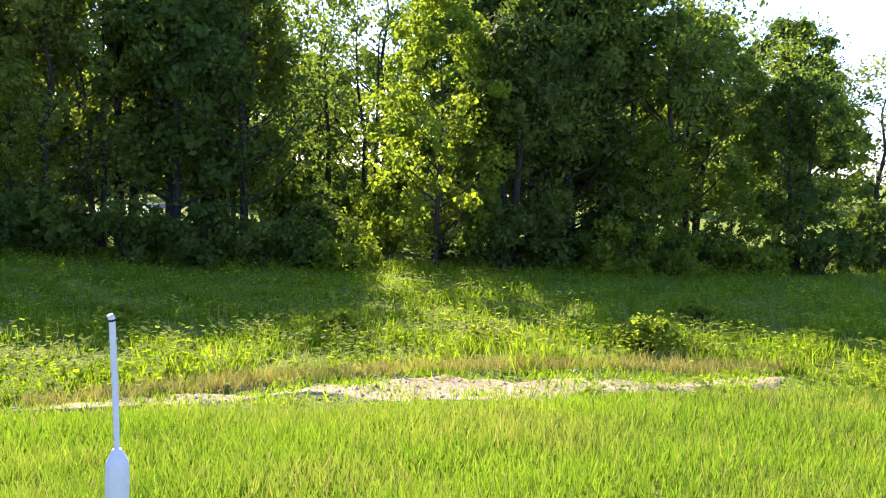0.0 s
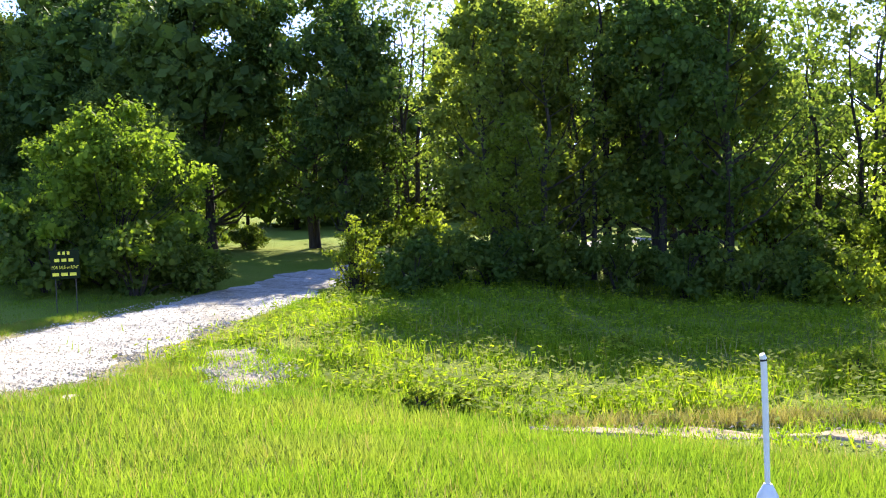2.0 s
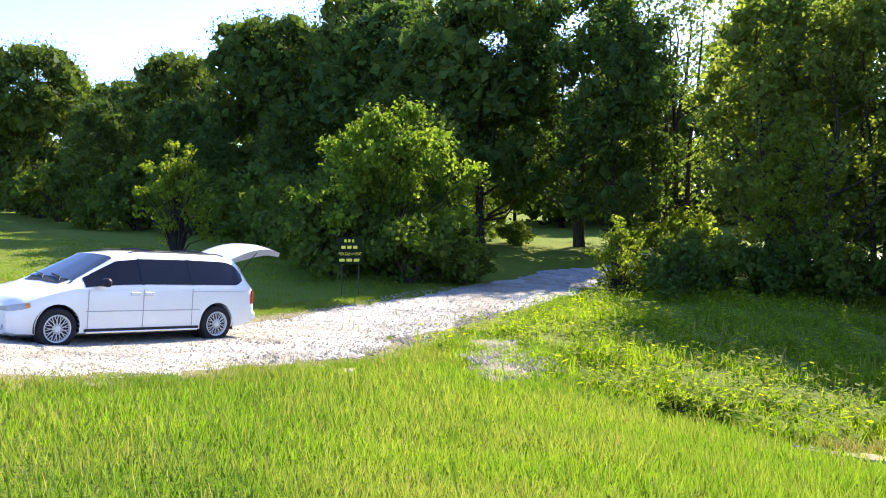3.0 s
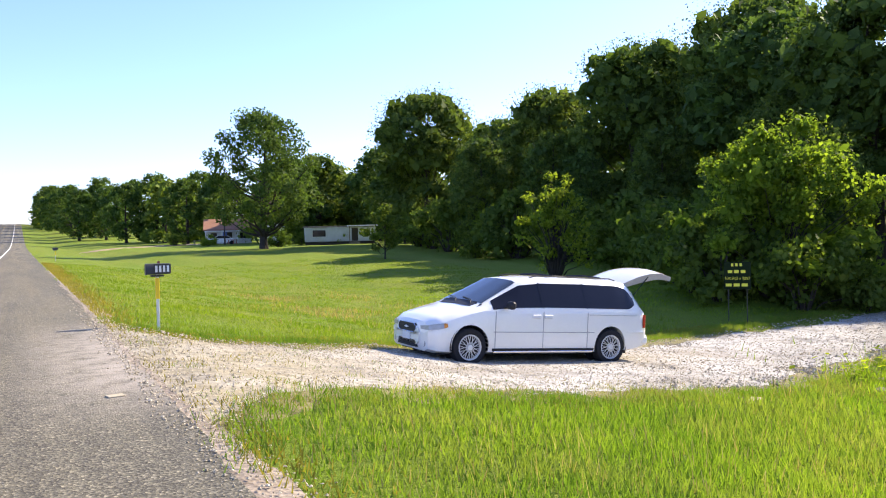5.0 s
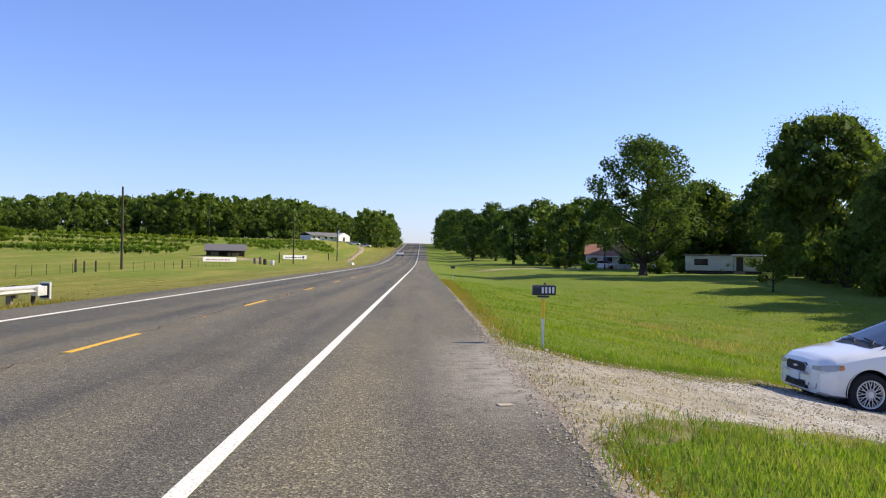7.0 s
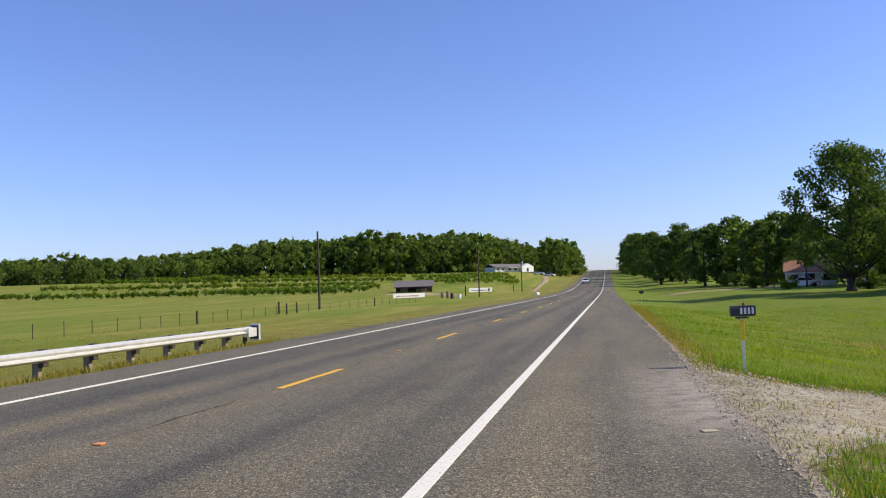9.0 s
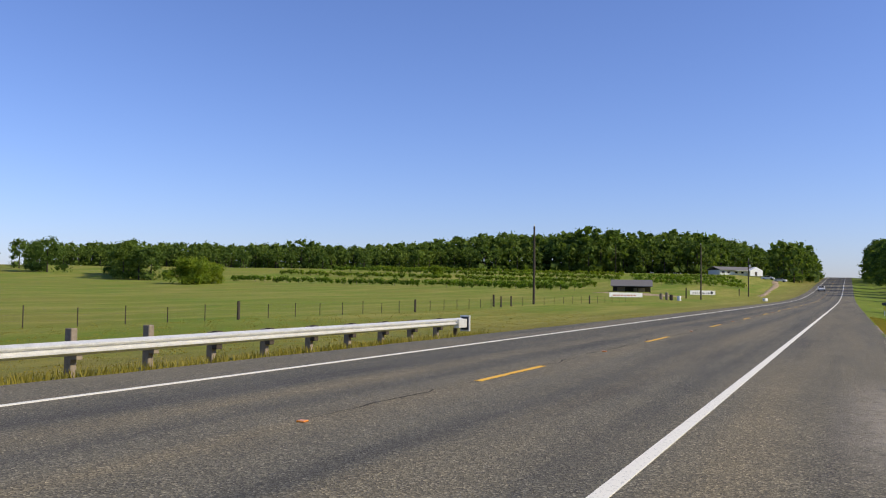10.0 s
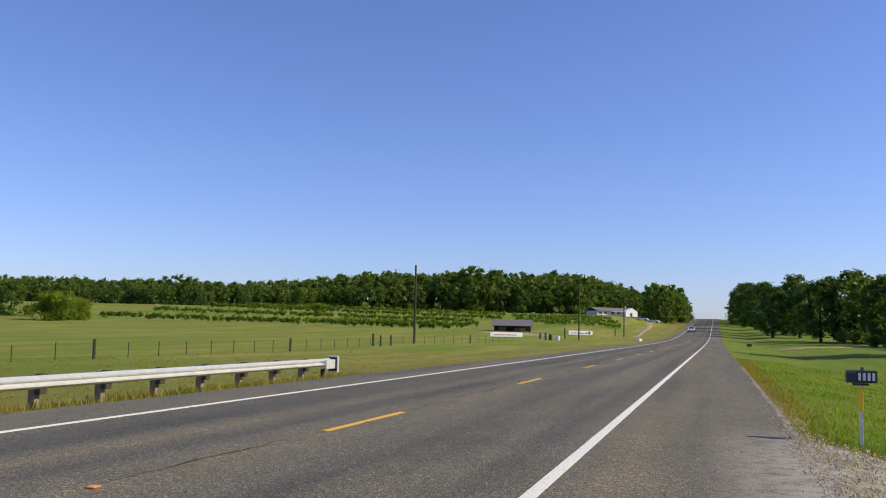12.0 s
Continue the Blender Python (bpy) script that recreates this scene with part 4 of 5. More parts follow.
far += [(-96 + q.normal() * 5, 342, 20), (-90, 338, 19.5), (-101, 340, 19), (-84, 338, 18.5), (-107, 338, 17.5), (-188, 271, 12.4), (-184, 273, 11.6), (-192, 269, 11.4)]
woods("ridge_woods", far, "wooded ridge of dark green trees beyond the fields", 501, leaf=.48, per=13, mat=LEAF_FAR)
far = [(q.uniform(10, 34), q.uniform(330, 560), q.uniform(11, 15)) for k in range(50)]
far += [(tx, ty, h) for tx, ty, h in ((q.uniform(27, 64), q.uniform(128, 158), q.uniform(10, 13)) for k in range(40)) if not .17 < tx / ty < .26]
far += [(q.uniform(24, 60), q.uniform(172, 190), q.uniform(11, 14)) for k in range(16)]
far += [(q.uniform(60, 120), q.uniform(30, 160), q.uniform(11, 15)) for k in range(34)]
far += [(q.uniform(66, 105), q.uniform(-70, 50), q.uniform(10, 14)) for k in range(48)]
woods("lane_woods", far, "dense dark green woods behind the lawns", 503, leaf=.66, per=22, mat=LEAF_FAR)
far = [(-213, 178, 11), (-221, 181, 9), (-240, 190, 10), (-252, 205, 9), (-228, 170, 8), (-260, 180, 9)]
far += [(-156 - k * 4, 159 + k * 3 + q.normal() * 2, q.uniform(8.5, 10.5)) for k in range(9)]
woods("field_trees", far, "clump of round green trees at the far side of the pasture", 505, leaf=.38, per=110, mat=LEAF_FAR)
field_bush = bush("field_tree", 5.6, 6.3, 510, leaf=.28, clumps=44, per=150, mat=LEAF_SHRUB, label="low round tree standing in the pasture", m=pose(-125, 140.5, gz(-125, 140.5)))
stand(field_bush, -124.4, 146, 60, .48, 1.7)
stand(field_bush, -112, 232, 60, .4, 1.5)


# ---- minivan on the driveway ----
# stations along the car from the nose: underside, half width, belt height, half width at the belt, roof edge height, half width there, top
STATIONS = np.array([
    (0.00, .34, .50, .60, .46, .66, .36, .69), (0.05, .24, .76, .64, .72, .73, .62, .77), (0.22, .21, .88, .72, .85, .80, .74, .85), (0.60, .20, .94, .83, .91, .90, .78, .94),
    (1.02, .20, .965, .93, .94, .99, .82, 1.03), (1.20, .20, .97, .97, .945, 1.07, .80, 1.12), (1.60, .20, .975, 1.00, .95, 1.32, .73, 1.38), (2.02, .20, .975, 1.01, .95, 1.58, .68, 1.66),
    (2.50, .20, .975, 1.02, .95, 1.645, .69, 1.73), (3.40, .20, .975, 1.02, .95, 1.655, .69, 1.745), (4.20, .21, .97, 1.02, .945, 1.64, .685, 1.73), (4.60, .24, .965, 1.02, .94, 1.61, .67, 1.69),
    (4.78, .27, .955, 1.02, .93, 1.44, .69, 1.52), (4.96, .30, .94, .99, .91, 1.08, .78, 1.12), (5.04, .32, .90, .80, .87, .86, .76, .88), (5.07, .36, .82, .62, .78, .66, .68, .68)])


def station(s):
    return [float(np.interp(s, STATIONS[:, 0], STATIONS[:, k])) for k in range(1, 8)]


def ring(s):
    zb, w, zl, wl, ze, we, zt = station(s)
    half = [(w * .80, zb), (w * .965, zb + .05), (w, zb + .22), (w, (zb + zl) / 2 + .08), (w * .992, zl - .09), (wl, zl), ((wl * .55 + we * .45) + .012, zl * .55 + ze * .45),
            (we, ze), (we * .9, ze + (zt - ze) * .55), (we * .55, zt - .012), (0, zt)]
    return [(s, y, z) for y, z in half] + [(s, -y, z) for y, z in half[-2::-1]]


def side_at(s, u):
    """A place on the left side window band; u from the belt to the roof edge."""
    zb, w, zl, wl, ze, we, zt = station(s)
    bow = .012 * 4 * u * (1 - u)
    return s, -(wl + (we - wl) * u + bow), zl + (ze - zl) * u


def lathe(profile, n=28):
    b = Build()
    rows = [[(r * math.cos(2 * math.pi * k / n), w, r * math.sin(2 * math.pi * k / n)) for k in range(n + 1)] for r, w in profile]
    return b.sheet(rows)


def make_wheel(parent, x, y, side):
    wheel = part("wheel", lathe([(.222, -.10), (.26, -.108), (.315, -.10), (.332, -.07), (.335, 0), (.332, .07), (.315, .10), (.27, .105), (.20, .10)]), RUBBER, parent, "black tyre on a lace-spoke alloy wheel", True,
                 pose(x, y, .335, 0, 0, 0 if side < 0 else 180))
    part("rim", lathe([(.228, -.100), (.22, -.112), (.206, -.104), (.20, -.05)]), ALLOY, wheel, "bright alloy rim", True)
    # black disc added behind the spokes in place of the shade inside the wheel
    part("brake_disc", lathe([(.203, -.055), (.0, -.045)]), TRIM_BLACK, wheel)
    sp = Build()
    for k in range(13):
        for lean in (-24, 24):
            sp.box((0, -.106, -.005), (.152, -.092, .005), 0, pose(0, 0, 0, 0, 360 / 13 * k, 0) @ pose(.06, 0, 0, 0, lean * 1.25, 0))
    part("spokes", sp, ALLOY, wheel, "thin crossing alloy spokes")
    part("hub", lathe([(.0, -.115), (.05, -.112), (.06, -.095), (.06, -.05)], 14), ALLOY, wheel, "", True)


def make_van():
    van = thing("minivan", "white minivan with tinted windows and its rear hatch raised", "minivan")
    fine = np.unique(np.concatenate([STATIONS[:, 0], np.arange(.1, 5, .16)]))
    shell = Build()
    rows = [ring(s) for s in fine]
    shell.sheet(rows)
    n = len(rows[0])
    shell.add(rows[0], [tuple(range(n))])
    shell.add([(s, y, z) for s, y, z in rows[-1]], [tuple(range(n))[::-1]])
    for a, b_ in zip(rows[:-1], rows[1:]):
        shell.add([a[0], a[-1], b_[-1], b_[0]], [(0, 1, 2, 3)])
    body = new("body", shell.mesh("body", CAR_WHITE, False))
    bm = bmesh.new()
    bm.from_mesh(body.data)
    bmesh.ops.remove_doubles(bm, verts=bm.verts, dist=.0005)
    bmesh.ops.recalc_face_normals(bm, faces=bm.faces)
    bm.to_mesh(body.data)
    bm.free()
    # wheel openings cut through the shell
    cut = Build()
    for cx in (.95, 3.98):
        for lo, hi in ((-1.2, -.62), (.62, 1.2)):
            cut.prism([(cx + .372 * math.cos(a), .355 + .372 * math.sin(a)) for a in np.linspace(0, 2 * math.pi, 33)[:-1]], 'y', lo, hi)
    cutter = new("cutter", cut.mesh("cutter", TRIM_BLACK))
    mod = body.modifiers.new("arches", 'BOOLEAN')
    mod.object, mod.operation, mod.solver = cutter, 'DIFFERENCE', 'EXACT'
    done = bpy.data.meshes.new_from_object(body.evaluated_get(bpy.context.evaluated_depsgraph_get()))
    body.modifiers.clear()
    body.data = done
    done.materials.clear()
    done.materials.append(CAR_WHITE)
    done.polygons.foreach_set("material_index", [0] * len(done.polygons))
    done.polygons.foreach_set("use_smooth", [True] * len(done.polygons))
    done.set_sharp_from_angle(angle=radians(32))
    bpy.data.objects.remove(cutter)
    body.parent = van
    body["label"] = "white painted body"
    for cx in (.95, 3.98):
        for side in (-1, 1):
            lin = Build()
            lin.prism([(cx + .370 * math.cos(a), .355 + .370 * math.sin(a)) for a in np.linspace(0, 2 * math.pi, 25)[:-1]], 'y', side * .60, side * .63)
            arch = [[(cx + r * math.cos(a), side * w, .355 + r * math.sin(a)) for a in np.linspace(-.25, math.pi + .25, 19)] for r, w in ((.368, .63), (.372, .95))]
            lin.sheet(arch)
            part("wheel_arch", lin, TRIM_BLACK, body, "dark wheel opening", True)
            make_wheel(van, cx, side * .865, side)
    # side glass, in three panes with dark pillars between
    for side in (1, -1):
        band = Build()
        ss = np.linspace(1.40, 4.63, 60)

        def edge(s):
            lo = .07
            hi = .90 if s < 4.2 else .90 - .35 * ((s - 4.2) / .43) ** 3
            if s > 4.4:
                lo = .07 + .25 * ((s - 4.4) / .24) ** 2
            return lo, hi
        rows_ = [[(q[0], q[1] * side - .004 * side, q[2]) for q in (side_at(s, u) for u in np.linspace(*edge(s), 5))] for s in ss]
        band.sheet(rows_)
        glass = part("side_window", band, GLASS_DARK, van, "dark tinted side glass", True)
        for s0 in (2.44, 3.42):
            pil = Build().sheet([[(q[0] + dx, q[1] * side - .008 * side, q[2]) for q in (side_at(s0, u) for u in np.linspace(.05, .93, 5))] for dx in (-.018, .018)])
            part("pillar", pil, GLASS_DARK, glass)
    rows_ = []
    for s in np.linspace(1.25, 1.99, 9):
        zb, w, zl, wl, ze, we, zt = station(s)
        ys = np.array([0, we * .55, we * .9, we])
        zs = np.array([zt, zt - .012, ze + (zt - ze) * .55, ze])
        rows_.append([(s - .008, k * we * .965, float(np.interp(abs(k) * we * .965, ys, zs)) + .008) for k in np.linspace(-1, 1, 13)])
    part("windscreen", Build().sheet(rows_), GLASS_CLEAR, van, "sloping windscreen", True)
    cowl = Build().sheet([[(s, k * .80, station(s)[6] + .006 - .045 * abs(k) ** 3) for k in np.linspace(-1, 1, 9)] for s in (1.08, 1.16, 1.245)])
    part("cowl", cowl, TRIM_BLACK, van, "black wiper cowl")
    for y0 in (-.5, .1):
        part("wiper", Build().tube([(1.16, y0, 1.10), (1.24, y0 + .12, 1.155), (1.30, y0 + .55, 1.19)], .009, 5), TRIM_BLACK, van)
    # nose: grille, lamps, bumper openings, plate
    grille = Build().prism([(-.30, .54), (.30, .54), (.37, .60), (.36, .66), (.29, .70), (-.29, .70), (-.36, .66), (-.37, .60)], 'x', .085, .19)
    g = part("grille", grille, TRIM_BLACK, van, "black grille with a chrome surround")
    part("surround", Build().tube([(.085, -.30, .54), (.085, .30, .54), (.087, .37, .60), (.089, .36, .66), (.09, .29, .70), (.09, -.29, .70), (.089, -.36, .66), (.087, -.37, .60), (.085, -.30, .54)], .007, 6), CHROME, g)
    part("emblem", Build().prism([(-.10, .62), (0, .645), (.10, .62), (0, .60)], 'x', .072, .086), HANDLE, g)
    for side in (-1, 1):
        lamp = []
        for s, zlo, zhi in ((.14, .615, .675), (.18, .615, .70), (.25, .625, .72), (.34, .64, .735), (.43, .66, .745), (.50, .68, .745)):
            w = float(np.interp(s, STATIONS[:, 0], STATIONS[:, 2])) + .006
            if s < .15:
                w = .50
            lamp.append([(s - .008, side * w * k, z) for k, z in ((1.0, zlo), (.992, (zlo + zhi) / 2), (.965, zhi))])
        hl = part("headlight", Build().sheet(lamp), LENS_CLEAR, van, "clear wrap-around headlight", True)
        part("indicator", Build().sheet([[(p[0] - .003, p[1] + side * .005, p[2]) for p in r] for r in lamp[4:]]), LENS_AMBER, hl, "amber corner lens")
        fog = Build().tube([(.155, side * .62, .37), (.24, side * .62, .37)], .055, 14)
        part("fog_lamp", fog, LENS_CLEAR, van)
    part("air_intake", Build().prism([(-.40, .29), (.40, .29), (.36, .41), (-.36, .41)], 'x', .10, .21), TRIM_BLACK, van, "black lower air opening")
    part("number_plate", Build().box((.075, -.15, .40), (.095, .15, .53), .004), WHITE_PAINT, van, "plain number plate")
    part("bumper_strip", Build().sheet([[(s - .012, sd * (float(np.interp(s, STATIONS[:, 0], STATIONS[:, 2])) + .008), z) for z in (.50, .54, .58)] for sd, s in [(-1, .42), (-1, .24), (-1, .17), (1, .17), (1, .24), (1, .42)]]), CAR_WHITE, van, "", True)
    # side trim: rub strip, sill step, door seams, handles, mirror
    for side in (-1, 1):
        part("rub_strip", Build().box((1.40, side * .973 - .008, .60), (3.58, side * .973 + .008, .615), .004), SEAM, van)
        part("rear_rub_strip", Build().box((4.38, side * .962 - .012, .60), (4.82, side * .962 + .006, .64), .004), CAR_WHITE, van)
        part("sill_step", Build().box((1.42, side * .95 - .03, .235), (3.56, side * .95 + .03, .27), .008), CHROME, van, "bright sill step")
        part("sill_gap", Build().box((1.40, side * .94 - .03, .27), (3.58, side * .94 + .042, .315)), TRIM_BLACK, van)
        for s0 in (1.44, 2.44, 3.42):
            part("door_seam", Build().box((s0 - .005, side * .976 - .006, .32), (s0 + .005, side * .976 + .002, .98)), SEAM, van)
        part("slide_rail", Build().box((3.45, side * .968 - .006, .93), (4.62, side * .965 + .002, .937)), SEAM, van)
        for s0 in (2.28, 2.54):
            part("door_handle", Build().box((s0 - .09, side * .985 - .018, .86), (s0 + .09, side * .985 + .012, .925), .01), HANDLE, van, "bright door handle")
        mir = part("wing_mirror", Build().box((1.62, side * 1.08 - .10, 1.02), (1.74, side * 1.08 + .10, 1.17), .035), TRIM_BLACK, van, "black wing mirror", True)
        part("mirror_arm", Build().tube([(1.62, side * .93, 1.04), (1.67, side * 1.02, 1.07)], .025, 6), TRIM_BLACK, mir)
        tail = Build().sheet([[(s, side * (float(np.interp(s, STATIONS[:, 0], STATIONS[:, 2])) + .007), z) for z in (.70, .82, .95)] for s in (4.80, 4.85, 4.90)])
        part("tail_lamp", tail, LENS_RED, van, "red tail lamp", True)
        part("roof_rail", Build().tube([(2.35, side * .55, 1.63), (2.5, side * .55, 1.665), (4.2, side * .55, 1.665), (4.35, side * .55, 1.63)], .013, 6), TRIM_BLACK, van, "black roof rail")
    for s0 in (2.85, 3.95):
        part("roof_bar", Build().tube([(s0, -.55, 1.675), (s0, 0, 1.70), (s0, .55, 1.675)], .02, 6), TRIM_BLACK, van, "black roof crossbar")
    part("rear_bumper", Build().box((4.76, -.93, .36), (5.0, .93, .56), .05), CAR_WHITE, van, "white rear bumper", True)
    # black sheet laid over the closed shell to imitate the dark inside
    part("rear_opening", Build().sheet([[(4.57 + .30 * u, k * (.62 + .16 * u), 1.53 - .72 * u + .02) for k in np.linspace(-1, 1, 5)] for u in np.linspace(0, 1, 5)]), TRIM_BLACK, van, "black sheet standing in for the shaded open cargo space")
    # raised hatch: a curved shell with a pale lining, hinged at the roof's rear edge
    top, low = [], []
    for u in np.linspace(0, 1, 11):
        hx = 4.42 + 1.24 * u
        hz = 1.59 + .30 * math.sin(math.pi * (.05 + .60 * u)) + .05 * u - .05 * max(0, u - .75) / .25
        hw = .64 + .16 * u
        top.append([(hx, k * hw, hz - .10 * abs(k) ** 2.5) for k in np.linspace(-1, 1, 9)])
        low.append([(hx - .01, k * (hw - .02), hz - .09 - .06 * math.sin(math.pi * u) - .10 * abs(k) ** 2.5) for k in np.linspace(-1, 1, 9)])
    hatch = part("hatch", Build().sheet(top), CAR_WHITE, van, "raised white rear hatch", True)
    lin = Build().sheet(low)
    for side in (0, -1):
        lin.sheet([[r[side] for r in top], [r[side] for r in low]])
    lin.sheet([top[-1], low[-1]])
    part("hatch_lining", lin, LINER, hatch, "pale inner lining", True)
    for side in (-1, 1):
        part("gas_strut", Build().tube([(4.72, side * .70, 1.32), (5.1, side * .72, 1.74)], .01, 6), TRIM_BLACK, hatch)
    part("exhaust", Build().tube([(4.5, .4, .27), (4.9, .4, .26)], .025, 8), STEEL, van)
    part("underbody", Build().box((.35, -.75, .19), (4.55, .75, .32)), TRIM_BLACK, van)
    # squeeze the overhangs and the roof to fit the camera's view of the car
    seen = set()
    for ob in van.children_recursive:
        if ob.type == 'MESH' and ob.data.name not in seen and ob.name.split(".")[0] not in ("wheel", "rim", "spokes", "hub", "brake_disc", "wheel_arch"):
            seen.add(ob.data.name)
            for v in ob.data.vertices:
                if v.co.x < .95:
                    v.co.x = .95 - (.95 - v.co.x) * .92
                elif v.co.x > 3.98:
                    v.co.x = 3.98 + (v.co.x - 3.98) * .92
                if v.co.z > 1:
                    v.co.z = 1 + (v.co.z - 1) * .93
    return van


STATIONS[:, 0] = np.interp(STATIONS[:, 0], [0, .95, 3.98, 5.07], [.13, .95, 3.98, 4.95])
STATIONS[:, 5], STATIONS[:, 7] = (np.where(v > 1, 1 + (v - 1) * .90, v) for v in (STATIONS[:, 5], STATIONS[:, 7]))
van = make_van()
van.matrix_world = pose(6.67, 13.62, -.908, 0, 4.4, 0) @ Matrix.Scale(.97, 4) @ pose(-.95, 0, 0)


# ---- roadside ----
# white pipe marker on the slope
marker = thing("pipe_marker", "white plastic pipe marker with a thin rod on top", "marker post", pose(3.61, -.08, gz(3.61, -.08)))
z1 = .43 - gz(3.61, -.08)
z2 = .855 - gz(3.61, -.08)
base_tube = part("base_pipe", Build().tube([(-.02, .0, -.2), (0, 0, z1 - .09), (0, 0, z1 - .045), (0, 0, z1 - .03), (0, 0, z1 + .008)], [.0375, .0375, .037, .034, .014], 16), PVC, marker, "thick white pipe with a tapered top", True)
rod = part("rod", Build().tube([(0, 0, z1 - .03), (.004, .006, (z1 + z2) / 2), (-.006, .012, z2)], [.0088, .0105, .0105], 10), PVC, marker, "thin grey-white rod", True)
part("tip", Build().tube([(-.006, .012, z2 + .004), (-.010, .018, z2 + .02)], [.0115, .010], 8), WHITE_PAINT, rod)
part("tip_ring", Build().tube([(-.006, .012, z2 - .003), (-.006, .013, z2 + .004)], .0118, 10), TRIM_BLACK, rod, "thin dark ring")


def make_mailbox(x, y, plate):
    z0 = gz(x, y)
    box = thing("mailbox", "black mailbox with white numbers on a steel post", "mailbox", pose(x, y, z0))
    top = .985 - z0 if plate else 1.0
    part("post", Build().box((-.022, -.022, -.3), (.022, .022, top - .13), .004), STEEL, box, "grey steel post")
    part("reflector_sleeve", Build().box((-.031, -.031, top - .58), (.031, .031, top - .24), .004), YELLOW_SHEET, box, "yellow reflective sleeve")
    out = [(-.08, .01), (.08, .01), (.08, .10), (.066, .15), (.038, .176), (0, .185), (-.038, .176), (-.066, .15), (-.08, .10)]
    shell = part("shell", Build().prism([(a, top - .13 - .06 + b) for a, b in out], 'x', -.17, .195), BLACK_PAINT, box, "black arched box", True)
    part("bracket", Build().box((-.10, -.06, top - .22), (.10, .06, top - .19)), BLACK_PAINT, box)
    part("door", Build().prism([(a * 1.03, top - .195 + b * 1.02) for a, b in out], 'x', -.182, -.17), BLACK_PAINT, shell, "hinged door")
    part("flag", Build().box((.02, .088, top - .10), (.06, .094, top + .03)), FADED_RED, shell, "small red flag")
    if plate:
        p = part("number_plate", Build().box((-.06, -.102, top - .165), (.205, -.088, top - .015), .003), BLACK_PAINT, shell, "black plate with pale bars")
        for k in range(4):
            part("bar", Build().box((-.04 + .06 * k, -.108, top - .145), (-.005 + .06 * k, -.101, top - .04)), WHITE_PAINT, p)
    return box


make_mailbox(1.897, 14.4, True)
make_mailbox(2.3, 70.0, False)


# guardrail along the far side
def make_guardrail():
    rail = thing("guardrail", "galvanised steel guardrail on wooden posts", "guardrail")
    bx, zg = -12.05, -.22
    ys = [24.95 - 1.81 * k for k in range(19)]
    prof = [(.00, .655), (.03, .637), (.085, .61), (.085, .58), (.01, .545), (.01, .52), (.085, .485), (.085, .455), (.03, .425), (.00, .405)]
    for k in range(9):
        y1, y0 = 26.5 - 3.81 * k, 26.5 - 3.81 * (k + 1) - .12
        lap = .004 * (k % 2)
        rows = [[(bx + .10 + a + lap, y, zg + b) for a, b in prof] for y in (y0, (y0 + y1) / 2, y1)]
        rows2 = [[(bx + .096 + a + lap, y, zg + b) for a, b in prof] for y in (y0, (y0 + y1) / 2, y1)]
        b = Build().sheet(rows).sheet(rows2)
        for r, s in ((rows[0], rows2[0]), (rows[-1], rows2[-1])):
            b.sheet([r, s])
        seg = part("rail_section", b, STEEL, rail, "dull silver corrugated rail", True)
        for zz in (.595, .47):
            part("bolt", Build().tube([(bx + .17, y1 - .06, zg + zz), (bx + .20, y1 - .06, zg + zz)], .018, 6), STEEL, seg)
    for k, y in enumerate(ys):
        tall = k >= 7
        h = .86 if tall else .66
        part("post", Build().box((bx - .20, y - .07, zg - .4), (bx - .04, y + .07, zg + h), .012), WOOD_GREY, rail, "weathered wooden post")
        if not tall:
            part("spacer_block", Build().box((bx - .04, y - .09, zg + .30), (bx + .10, y + .09, zg + .68), .010), WOOD_DARK, rail, "dark wooden spacer block")
        else:
            part("spacer_block", Build().box((bx - .04, y - .07, zg + .32), (bx + .10, y + .07, zg + .64), .010), WOOD_GREY, rail)
    end = part("end_terminal", Build().box((bx + .0, 26.6, zg + .20), (bx + .34, 26.71, zg + .74), .01), STEEL, rail, "square steel impact plate")
    part("end_stripe", Build().box((bx + .03, 26.585, zg + .25), (bx + .31, 26.6, zg + .69)), BLACK_PAINT, end, "dark face plate")
    part("feed_box", Build().box((bx + .06, 25.95, zg + .33), (bx + .26, 26.61, zg + .62), .01), STEEL, rail, "steel guide channel")
    part("end_leg", Build().box((bx - .05, 26.15, zg - .3), (bx + .05, 26.27, zg + .35), .008), WOOD_DARK, rail)


make_guardrail()
q = np.random.default_rng(91)
ye = q.uniform(6, 28, 2600)
blades("rail_grass", -11.9 + q.normal(size=2600) * .35, ye, .16 + 0 * ye, .03, DRY, "uncut grass under the guardrail", .5, seed=8)


# pasture fence
def make_fence():
    fence = thing("wire_fence", "wire pasture fence on thin steel and wooden posts", "fence")
    ys = [18.0 + 2.72 * k for k in range(38)]
    xs = [-30.0 - .02 * (y - 45) if y < 80 else -30.7 + (y - 80) * .09 for y in ys]
    for k, (x, y) in enumerate(zip(xs, ys)):
        z = gz(x, y)
        if k % 8 == 7 or y > 77 and y < 80:
            part("wooden_post", Build().tube([(x, y, z - .2), (x, y, z + 1.0)], [.09, .08], 7), WOOD_DARK, fence, "thick dark wooden post")
        else:
            h = .78 + .16 * ((k * 37) % 5) / 5
            part("steel_post", Build().box((x - .016, y - .016, z - .2), (x + .016, y + .016, z + h)), WOOD_DARK, fence)
    for h in (.28, .52, .76):
        part("wire", Build().tube([(x, y, gz(x, y) + h) for x, y in zip(xs, ys)], .0025, 3, False), WOOD_GREY, fence)


make_fence()


